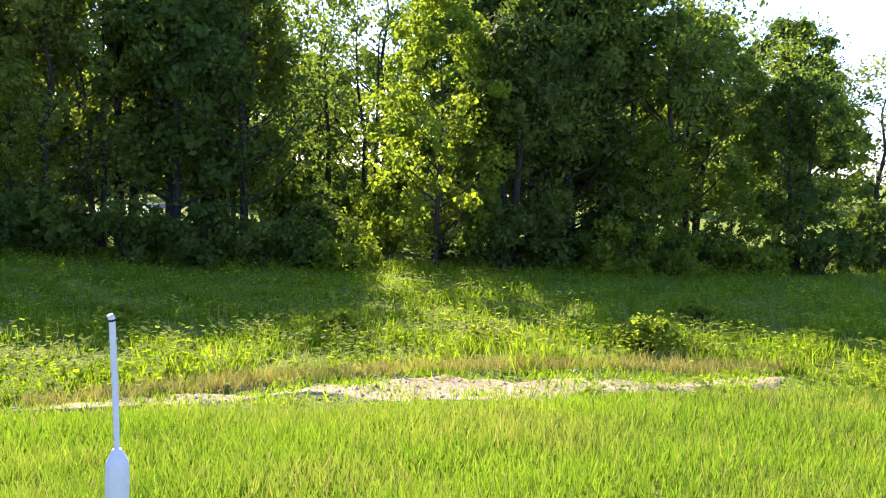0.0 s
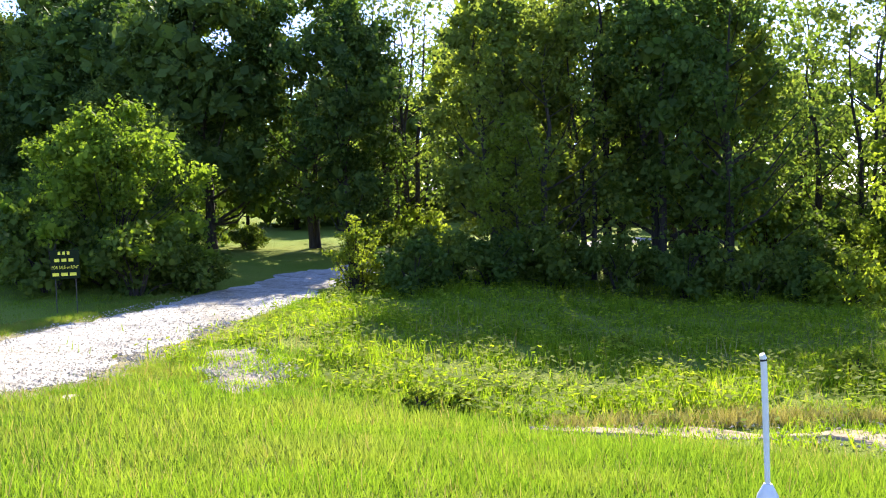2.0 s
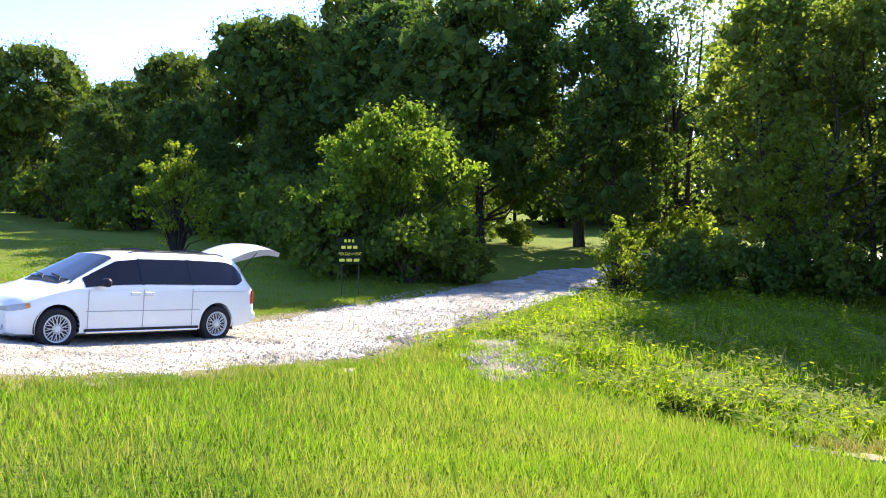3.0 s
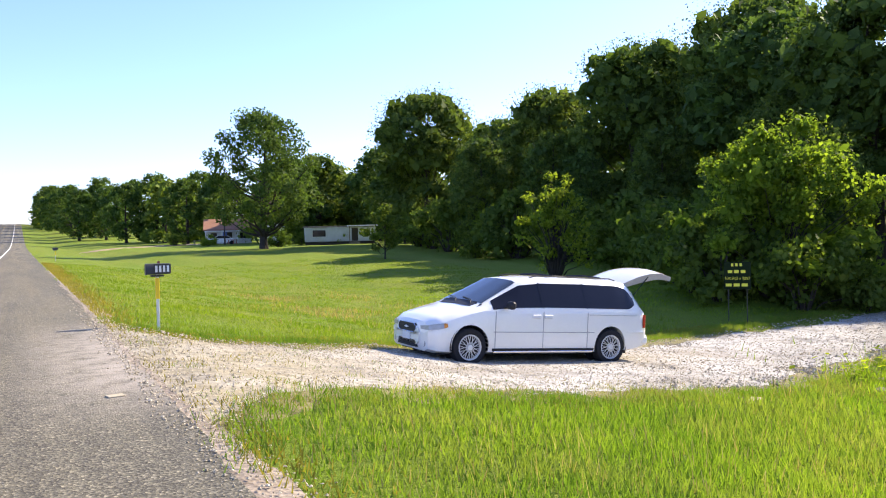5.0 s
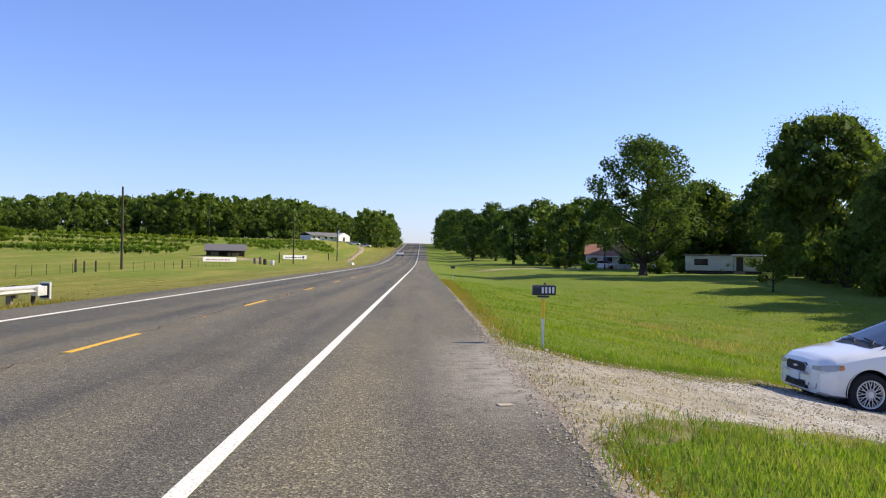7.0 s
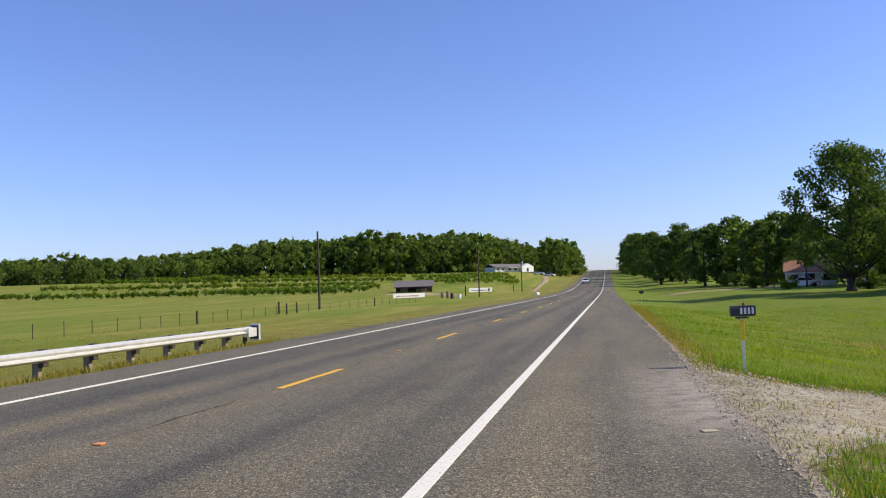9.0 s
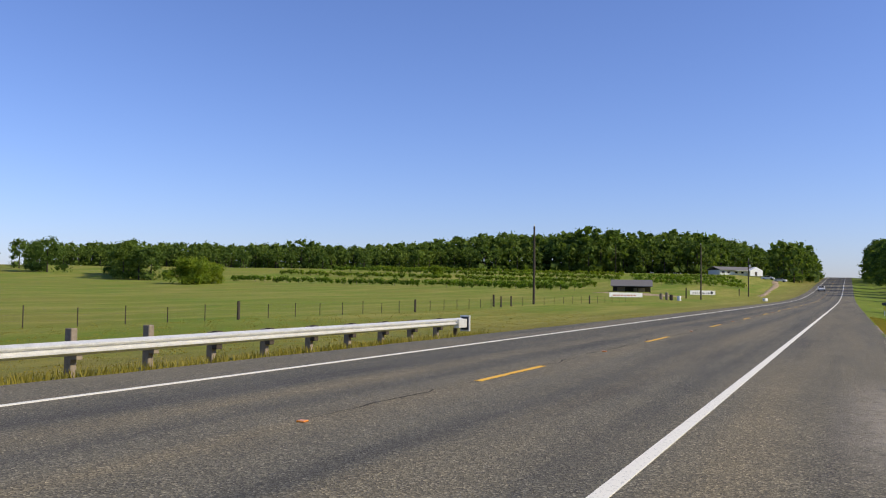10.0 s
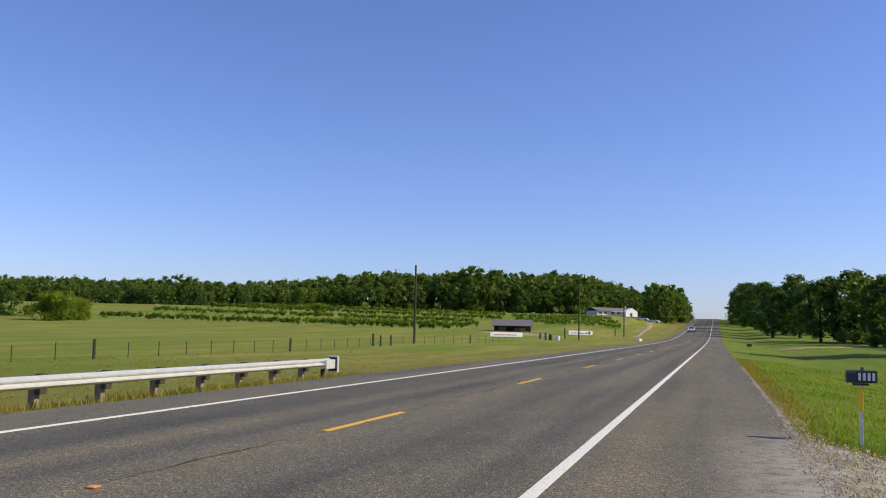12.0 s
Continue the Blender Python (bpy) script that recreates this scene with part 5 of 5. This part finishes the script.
def utility_pole(x, y, h, arm):
    z = gz(x, y)
    pole = thing("utility_pole", "dark wooden utility pole beside the highway", "utility pole", pose(x, y, z), "utility poles")
    part("shaft", Build().tube([(0, 0, -.5), (.02, 0, h * .5), (0, 0, h)], [.14, .125, .10], 9), WOOD_DARK, pole, "", True)
    if arm:
        part("crossarm", Build().box((-.9, -.06, h - .75), (.9, .06, h - .63)), WOOD_DARK, pole)
    part("insulator", Build().tube([(0, 0, h), (0, 0, h + .22)], [.05, .03], 7), STEEL, pole)
    part("transformer", Build().tube([(.3, 0, h - 1.7), (.3, 0, h - 1.2)], .15, 10), STEEL, pole) if arm else None


utility_pole(-31.6, 90.1, 8.6, False)
utility_pole(-24.0, 158.5, 9.8, False)
utility_pole(-20.6, 205, 8.4, True)
for k, (x, y, h) in enumerate([(-26.5, 158, 2.0), (-22.6, 205, 1.6), (-31.5, 78.0, 1.2)]):
    solid("field_post", Build().tube([(0, 0, -.3), (0, 0, h)], [.12, .10], 8), WOOD_DARK, "short dark wooden post in the verge", "post", pose(x, y, gz(x, y)), "field posts")


def shelter(x, y, turn):
    z = gz(x, y)
    sh = thing("field_shelter", "low open-sided shelter with a grey sheet roof", "shelter", pose(x, y, z, 0, 0, turn))
    for ax in (-3.6, -1.2, 1.2, 3.6):
        for ay in (-1.8, 1.8):
            part("post", Build().box((ax - .09, ay - .09, -.3), (ax + .09, ay + .09, 1.3)), WOOD_DARK, sh)
    roof = Build().prism([(-2.4, 1.05), (0, 2.3), (2.4, 1.05), (2.4, 1.15), (0, 2.42), (-2.4, 1.15)], 'x', -4.1, 4.1)
    part("roof", roof, ROOF_GREY, sh, "grey corrugated sheet roof")
    part("back_wall", Build().box((-3.6, 1.7, 0), (3.6, 1.78, 1.2)), WOOD_DARK, sh)
    part("crate", Build().box((-2.8, -.6, -.1), (-1.2, .8, .9), .03), WOOD_GREY, sh)
    part("bench", Build().box((.4, -.4, -.1), (2.6, .6, .7), .03), WOOD_GREY, sh)


shelter(-39.7, 172.7, 13)


def board_sign(x, y, turn, w, h, lift, label, rows_, colour=None):
    s = thing("roadside_sign", label, "sign", pose(x, y, gz(x, y), 0, 0, turn))
    for ax in (-w * .38, w * .38):
        part("post", Build().box((ax - .05, .03, -.3), (ax + .05, .13, lift + h * .8)), WOOD_GREY, s)
    board = part("board", Build().box((-w / 2, -.03, lift), (w / 2, .03, lift + h), .01), WHITE_PAINT, s, "white board with dark bars of writing")
    q = np.random.default_rng(int(w * 100))
    for r in range(rows_):
        z0 = lift + h * (.25 + .5 * r / max(1, rows_ - 1)) if rows_ > 1 else lift + h * .4
        xx = -w * .40
        while xx < w * .30:
            d = q.uniform(.25, .7)
            part("bar", Build().box((xx, -.045, z0 - h * .1), (xx + d, -.03, z0 + h * .12)), colour or BLACK_PAINT, board)
            xx += d + .18
    return s


board_sign(-33.3, 140.8, 44, 6.2, .75, .05, "long low white sign with unreadable writing", 1, FADED_RED)
s = board_sign(-26.6, 178, 42, 5.8, .85, .25, "white roadside banner with dark unreadable writing", 1)
part("emblem", Build().tube([(2.05, -.05, .68), (2.05, -.03, .68)], .3, 12), BLACK_PAINT, s)
for k, (x, y, h, r, mt) in enumerate([(-28.0, 143, 1.0, .3, WOOD_GREY), (-27.2, 143.6, 1.15, .28, WOOD_GREY), (-26.4, 143.2, .9, .3, WOOD_DARK), (-25.2, 143.4, .8, .36, WHITE_PAINT)]):
    solid("barrel", Build().tube([(0, 0, -.05), (0, 0, h * .5), (0, 0, h)], [r * .85, r, r * .85], 12), mt, "pale upright barrel in the grass" if mt != WOOD_DARK else "dark upright barrel in the grass", "barrel", pose(x, y, gz(x, y)), "barrels", smooth=True)
solid("white_block", Build().box((-.5, -.3, -.1), (.5, .3, .5), .12), WHITE_PAINT, "white painted stone block beside the road", "stone", pose(-14.3, 172, gz(-14.3, 172), 0, 0, 60))
solid("white_stone", Build().box((-.17, -.10, -.05), (.15, .11, .018), .022), STONE, "pale flat stone lying in the grass", "stone", pose(9.2, 8.8, gz(9.2, 8.8) + .03, 0, 0, 35))


# far house west of the road
def ranch_house(x, y, turn):
    h = thing("ranch_house", "long low house with pale walls and a white gable", "house", pose(x, y, gz(x, y), 0, 0, turn))
    wall = part("wall", Build().box((-10, -3.5, -.5), (8, 3.5, 2.6)), SIDING, h, "pale siding walls")
    part("gable", Build().prism([(2.6, -.5), (8.6, -.5), (8.6, 2.6), (5.6, 4.6), (2.6, 2.6)], 'y', -5.2, -3.4), WHITE_PAINT, h, "white gabled front")
    part("roof", Build().prism([(-4.3, 2.5), (0, 4.4), (4.3, 2.5), (4.3, 2.7), (0, 4.6), (-4.3, 2.7)], 'x', -10.6, 8.6), ROOF_GREY, h, "grey-brown roof")
    part("porch_roof", Build().box((-4, -5.2, 2.2), (2.4, -3.4, 2.36)), WHITE_PAINT, h)
    for ax in (-8.5, -6, -2.5, .4):
        w = part("window", Build().box((ax - .6, -3.56, .8), (ax + .6, -3.48, 1.9)), GLASS_DARK, wall, "dark window")
        part("frame", Build().box((ax - .7, -3.60, .68), (ax + .7, -3.55, .80)), WHITE_PAINT, w)
    part("door", Build().box((4.9, -5.25, -.3), (5.9, -5.18, 1.8)), WOOD_DARK, h)
    return h


ranch_house(-38.5, 338, 46).scale = (.98, .95, .66)


def small_car(x, y, turn, mat, label):
    car = thing("car", label, "car", pose(x, y, float(gz(x, y)) if x < EDGE_W or x > EDGE_E else float(road_z(y)), 0, 0, turn))
    prof = [(-2.2, .35), (-2.2, .75), (-1.4, .95), (-.75, 1.42), (.7, 1.45), (1.5, 1.0), (2.2, .9), (2.25, .35)]
    part("body", Build().prism(prof, 'y', -.86, .86), mat, car)
    part("glass", Build().prism([(-1.32, .97), (-.72, 1.37), (.66, 1.40), (1.4, 1.0)], 'y', -.87, .87), GLASS_DARK, car)
    part("windscreen", Build().add([(-1.42, -.75, .97), (-1.42, .75, .97), (-.80, .68, 1.40), (-.80, -.68, 1.40)], [(0, 1, 2, 3)]), GLASS_DARK, car)
    for ax in (-1.35, 1.35):
        for ay in (-.8, .8):
            part("wheel", Build().tube([(ax, ay - .1, .32), (ax, ay + .1, .32)], .32, 14), RUBBER, car)
    for ay in (-.6, .6):
        part("headlight", Build().box((-2.24, ay - .18, .6), (-2.18, ay + .18, .74), .02), LENS_CLEAR, car)
    return car


small_car(-7.0, 262, 90, WHITE_PAINT, "white car driving down the far hill")
small_car(-26.5, 331, 170, WHITE_PAINT, "white car parked beside the ranch house")
small_car(-22.5, 333, 165, WHITE_PAINT, "white pickup-sized car parked on the grass")


# vineyard rows on the western slope
def vine_row(x0, y0, x1, y1, seed):
    """A hedge of vines from one end to the other, with stakes between them."""
    q = np.random.default_rng(seed)
    n = int(math.hypot(x1 - x0, y1 - y0) / .8)
    s = np.linspace(0, 1, n)
    xs, ys = x0 + (x1 - x0) * s + q.normal(size=n) * .15, y0 + (y1 - y0) * s + q.normal(size=n) * .15
    cents = np.stack([xs, ys, ground_z(xs, ys) + .95 + q.normal(size=n) * .15], -1)
    keep = q.uniform(size=n) > .03
    ob = thing("vine_row", "row of leafy green vines on stakes", "vine row", None, "vineyard rows")
    part("leaves", quads("leaves", leaf_quads(cents[keep], q.uniform(.55, .85, keep.sum()), 44, .32, seed, .95, core=.45), VINE), VINE, ob)
    b = Build()
    for k in range(0, n, 4):
        b.tube([(xs[k], ys[k], cents[k, 2] - 1.3), (xs[k], ys[k], cents[k, 2] + .3)], .05, 4, False)
    part("stakes", b, WOOD_GREY, ob)["kind"] = "stuff"


for k, row_ in enumerate([(-137, 169, -49, 167.5), (-84, 184, -52, 190), (-152, 209, -62, 221), (-157, 246, -60, 247), (-150, 262, -66, 275),
                          (-50, 226, -26, 249), (-55, 245, -29, 268), (-60, 262, -33, 286)]):
    vine_row(*row_, 600 + k)


# ---- houses on the lawn to the north ----
def trailer(x, y, turn):
    t = thing("mobile_home", "pale mobile home with dark windows under the trees", "mobile home", pose(x, y, gz(x, y), 0, 0, turn))
    b = part("wall", Build().box((-4.6, -1.6, .35), (5.4, 1.6, 2.35), .05), SIDING, t, "pale grey siding")
    part("roof", Build().box((-4.8, -1.75, 2.35), (1.4, 1.75, 2.5), .04), ROOF_GREY, t, "flat grey roof")
    part("awning_roof", Build().box((1.5, -2.3, 2.42), (5.7, 1.75, 2.56), .03), WHITE_PAINT, t, "white awning")
    part("skirt", Build().box((-4.5, -1.5, -.3), (5.3, 1.5, .36)), WOOD_DARK, t, "dark base")
    for ax, w in ((-2.6, .9), (4.2, .4)):
        win = part("window", Build().box((ax - w, -1.66, 1.05), (ax + w, -1.58, 1.95)), GLASS_DARK, b, "dark window")
        part("frame", Build().box((ax - w - .07, -1.69, .98), (ax + w + .07, -1.65, 1.06)), WHITE_PAINT, win)
    part("door", Build().box((2.0, -1.66, .4), (2.9, -1.57, 2.2)), WOOD_DARK, b, "dark door")
    part("step", Build().box((1.8, -2.4, -.2), (3.1, -1.6, .3)), WOOD_GREY, t)
    part("porch_post", Build().box((1.6, -2.25, -.2), (1.7, -2.15, 2.45)), WOOD_GREY, t)
    return t


trailer(34.5, 99, -16).scale = (.84, 1, .86)


def cottage(x, y, turn):
    h = thing("cottage", "small house with a rust-red roof among trees", "house", pose(x, y, gz(x, y), 0, 0, turn))
    wall = part("wall", Build().box((-3.2, -3, -.4), (4.2, 3, 2.4)), SIDING, h, "pale walls")
    part("roof", Build().prism([(-3.7, 2.2), (0, 4.0), (3.7, 2.2), (3.7, 2.38), (0, 4.2), (-3.7, 2.38)], 'x', -3.6, 4.6), ROOF_RUST, h, "rust-red sheet roof")
    part("porch_roof", Build().box((-3.4, -4.8, 2.0), (4.4, -3, 2.14)), WHITE_PAINT, h, "white porch roof")
    for ax in (-3.2, -.6, 2, 4.2):
        part("porch_post", Build().box((ax - .08, -4.7, -.3), (ax + .08, -4.54, 2.02)), WHITE_PAINT, h)
    for ax in (-1.9, 2.9):
        part("window", Build().box((ax - .5, -3.06, .8), (ax + .5, -2.98, 1.8)), GLASS_DARK, wall)
    part("door", Build().box((.2, -3.06, -.3), (1.1, -2.97, 1.9)), WOOD_DARK, wall)


cottage(32.0, 150, -12)
solid("shed", Build().box((-1.5, -1.5, -.2), (1.5, 1.5, 2.4), .03).prism([(-1.7, 2.4), (0, 3.1), (1.7, 2.4)], 'y', -1.7, 1.7), SIDING, "small pale shed behind the oak", "shed", pose(31.0, 116, gz(31, 116), 0, 0, -10))
small_car(28.6, 136, 165, WHITE_PAINT, "white car parked before the cottage")
for k, (x, y, mt, lab) in enumerate([(24.6, 134, WOOD_GREY, "grey wooden garden table"), (29.4, 134, FADED_RED, "faded red garden table")]):
    t = thing("garden_table", lab, "table", pose(x, y, gz(x, y), 0, 0, 25 * k))
    part("tabletop", Build().box((-.9, -.5, .68), (.9, .5, .75), .01), mt, t)
    for ax in (-.75, .75):
        for ay in (-.4, .4):
            part("leg", Build().box((ax - .04, ay - .04, -.05), (ax + .04, ay + .04, .69)), mt, t)
p = thing("yard_pole", "dark yard pole with a small purple flag", "pole", pose(27.6, 130, gz(27.6, 130)))
part("shaft", Build().tube([(0, 0, -.3), (0, 0, 5.2)], [.12, .09], 8), WOOD_DARK, p)
part("flag", Build().box((-.25, -.02, 1.3), (.35, .02, 1.9)), FADED_BLUE, p, "small purple flag")

# hand-lettered yellow sign before the large shrub
s = thing("yard_sign", "dark board with four lines of yellow unreadable writing", "sign", pose(18.04, 17.9, gz(18.04, 17.9), 0, 0, -46))
zc = -.05 - gz(18.04, 17.9)
board = part("board", Build().box((-.36, -.01, zc - .38), (.36, .01, zc + .39), .004), SIGN_GREEN, s, "dark green board")
for ax in (-.25, .25):
    part("stake", Build().box((ax - .012, .012, -.3), (ax + .012, .03, zc + .1)), BLACK_PAINT, s)
for r, (w, words) in enumerate([(.34, 3), (.52, 3), (0, 0), (.64, 3)]):
    z0 = zc + .31 - .19 * r
    for k in range(words):
        a = -w / 2 + w * k / words
        part("bar", Build().box((a, -.016, z0 - .042), (a + w / words - .05, -.0105, z0 + .042)), YELLOW_TEXT, board)
font = bpy.data.curves.new("lettering", 'FONT')
font.body, font.size, font.align_x, font.extrude, font.resolution_u = "FOR SALE or RENT", .125, 'CENTER', .002, 2
tmp = new("lettering", font)
letters = bpy.data.meshes.new_from_object(tmp.evaluated_get(bpy.context.evaluated_depsgraph_get()))
bpy.data.objects.remove(tmp)
letters.materials.clear()
letters.materials.append(YELLOW_TEXT)
wide = max(v.co.x for v in letters.vertices) - min(v.co.x for v in letters.vertices)
part("lettering", letters, YELLOW_TEXT, board, "yellow painted words", m=pose(0, -.013, zc - .115, 90) @ Matrix.Diagonal((.66 / wide, 1, 1, 1)))
# pale meadow drive by the ranch house, and the bare ground before the shelter
patch("shelter_yard", [(-44, 158, .5, .5), (-39, 160, 4, 3), (-33, 162, 5, 4), (-28, 165, .8, .8)], SAND, "pale bare ground before the field shelter", "bare ground", .05, 9, 17, .5)
patch("farm_track", [(-18.5, 212, .5, .5), (-20, 250, .6, .6), (-21.5, 300, .7, .7), (-24, 328, 1.2, 1.2)], SAND, "pale dirt track up to the ranch house", "track", .1, seed=14, ragged=.2)
patch("yard_track", [(8, 124, 1.2, 1.2), (18, 138, 1.5, 1.5), (29, 148, 2.5, 2.5)], SAND, "pale dirt yard before the cottage", "track", .06, seed=15, ragged=.3)


# dry brown stalks on the low bank behind the wash
q = np.random.default_rng(93)
cy = q.uniform(-9.5, 3.2, 420)
cx = np.interp(cy, [-9.5, -6, -3, -.5, 2.2, 3.4], [15.1, 15.2, 15.1, 14.5, 13.2, 12.6]) + np.abs(q.normal(size=420)) * .35
x, y = (np.repeat(c, 18) + q.normal(size=len(c) * 18) * .12 for c in (cx, cy))
blades("bank_stalks", x, y, .2 + 0 * x, .014, STALK, "dry brown stalks on the bank above the washed sand", .6, seed=47)
# brown seed heads and taller weeds along the lawn's ditch
q = np.random.default_rng(99)
x, y = 9.5 + q.normal(size=5200) * 2.0, 28 + q.normal(size=5200) * 7
k = (y > 17) & (x > 3) & ~in_drive(x, y, 1.5) & (np.sin(x * 1.7 + np.sin(y * .9)) + np.sin(y * .8) + q.normal(size=5200) * .5 > .2)
blades("ditch_stalks", x[k], y[k], .17 + 0 * x[k], .02, STALK, "brown seed heads standing along the lawn's ditch", .5, seed=53)
# broken clods and cobbles along the driveway's lower half
q = np.random.default_rng(97)
x, y = q.uniform(8.5, 19, 9000), q.uniform(9.5, 15.5, 9000)
mid = np.interp(x, [8, 10, 14, 18, 20], [12.1, 12.5, 13.5, 14.2, 14.6])
k = in_drive(x, y, -.1) & (y < mid) & (np.sin(x * 1.9 + 1.3 * np.sin(y * 2.3)) + np.sin(y * 3.1 + x * .8) + q.normal(size=9000) * .6 > -.3)
stones("driveway_rubble", x[k], y[k], .014 + .045 * q.uniform(size=k.sum()) ** 2.5, "grey clods and cobbles on the driveway's lower side", 11, .036)


# a flat stone on the shoulder
solid("white_stone", Build().box((-.075, -.055, -.01), (.075, .055, .012), .005), STONE, "flat pale stone lying on the paved shoulder", "stone", pose(.63, 7.94, .002, 0, 0, 12))


# an irregular dark crack that follows the middle line
def make_crack():
    q = np.random.default_rng(83)
    b, y, x = Build(), 7.5, -5.27
    while y < 75:
        n = int(q.integers(6, 22))
        left, right = [], []
        for k in range(n):
            w = .011 * math.sin(math.pi * (k + .5) / n) * q.uniform(.1, 1.8) * (1 + y / 50) + .002
            left.append((x - w, y, float(road_z(y)) + .004))
            right.append((x + w, y, float(road_z(y)) + .004))
            y += q.uniform(.14, .32)
            x += q.normal() * .04 - (x + 5.27) * .12
        b.sheet([left, right])
        y += q.uniform(.05, .7)
    solid("road_crack", b, TAR, "dark irregular crack along the middle of the road", "road crack", kind="structure")


make_crack()


# tufts and dirt in the mouth of the driveway
q = np.random.default_rng(95)
cx, cy = q.uniform(1.3, 9, 900), q.uniform(5.5, 16, 900)
k = in_drive(cx, cy, .15) & (~in_drive(cx, cy, -.7) | (q.uniform(size=900) < np.where(cx < 4.5, .45, .1)))
cx, cy = cx[k], cy[k]
n = 34
x, y = (np.repeat(c, n) + q.normal(size=len(c) * n) * .16 for c in (cx, cy))
green = np.repeat(q.uniform(size=len(cx)) < .5, n)
blades("green_tufts", x[green], y[green], .07 + 0 * x[green], .012, GRASS, "low green tufts growing through the gravel", .7, seed=18)
x, y = x[~green], y[~green]
blades("drive_tufts", x, y, .075 + 0 * x, .016, DRY, "low grass tufts growing through the gravel", .7, seed=19)
patch("shoulder_dirt", [(1.1, -8, .14, .14), (1.1, 2, .16, .16), (1.14, 6, .24, .2), (1.2, 17, .4, .24), (1.16, 24, .24, .2), (1.14, 45, .14, .18)], DIRT, "strip of pale dirt and chips along the asphalt", "shoulder", -.022, 7, 33, .09)
x, y = q.uniform(11.6, 15, 2200), q.uniform(7.4, 10.4, 2200)
k = (np.hypot((x - 13.2) * .8 + (y - 8.8) * .45, (y - 8.8) * .9 - (x - 13.2) * .5) < .95 + .25 * np.sin(x * 5) * np.sin(y * 7))
stones("stone_heap", x[k], y[k], .014 + .05 * q.uniform(size=k.sum()) ** 2, "low heap of grey stones beside the driveway", 7, .04)
cx, cy = q.uniform(11.5, 15.8, 420), q.uniform(-9.5, 10.2, 420)
k = in_drive(cx, cy, .25)
cx, cy = cx[k], cy[k]
x, y = (np.repeat(c, 40) + q.normal(size=len(c) * 40) * .2 for c in (cx, cy))
blades("ditch_tufts", x, y, .13 + 0 * x, .022, WEEDS, "weedy tufts growing between the washed stones", .6, seed=29)
x, y = q.uniform(1.5, 17, 90000), q.uniform(12.5, 19, 90000)
k = in_drive(x, y, 1.35) & ~in_drive(x, y, -.1) & (y > 12.8)
blades("mown_strip", x[k], y[k], .035 + 0 * x[k], .02, DRY, "short dry grass along the driveway's edge", .6, seed=37)
patch("worn_edge", [(x, y, l + .75, r + .75) for x, y, l, r in DRIVE[:9]], WORN, "worn thin grass and soil round the driveway", "bare ground", .0, 15, 41, .3)
for mat_, lab, count, seed_ in ((DRY, "dry tufts at the driveway's edge", 1700, 43), (GRASS, "thin green grass at the driveway's edge", 6500, 44)):
    cx, cy = q.uniform(1.15, 24, 2 * count), q.uniform(3.5, 18.5, 2 * count)
    k = in_drive(cx, cy, .95) & ~in_drive(cx, cy, .05)
    cx, cy = cx[k], cy[k]
    x, y = (np.repeat(c, 26) + q.normal(size=len(c) * 26) * .13 for c in (cx, cy))
    blades("edge_tufts", x, y, (.065 if mat_ is DRY else .09) + 0 * x, .012, mat_, lab, .6, seed=seed_)
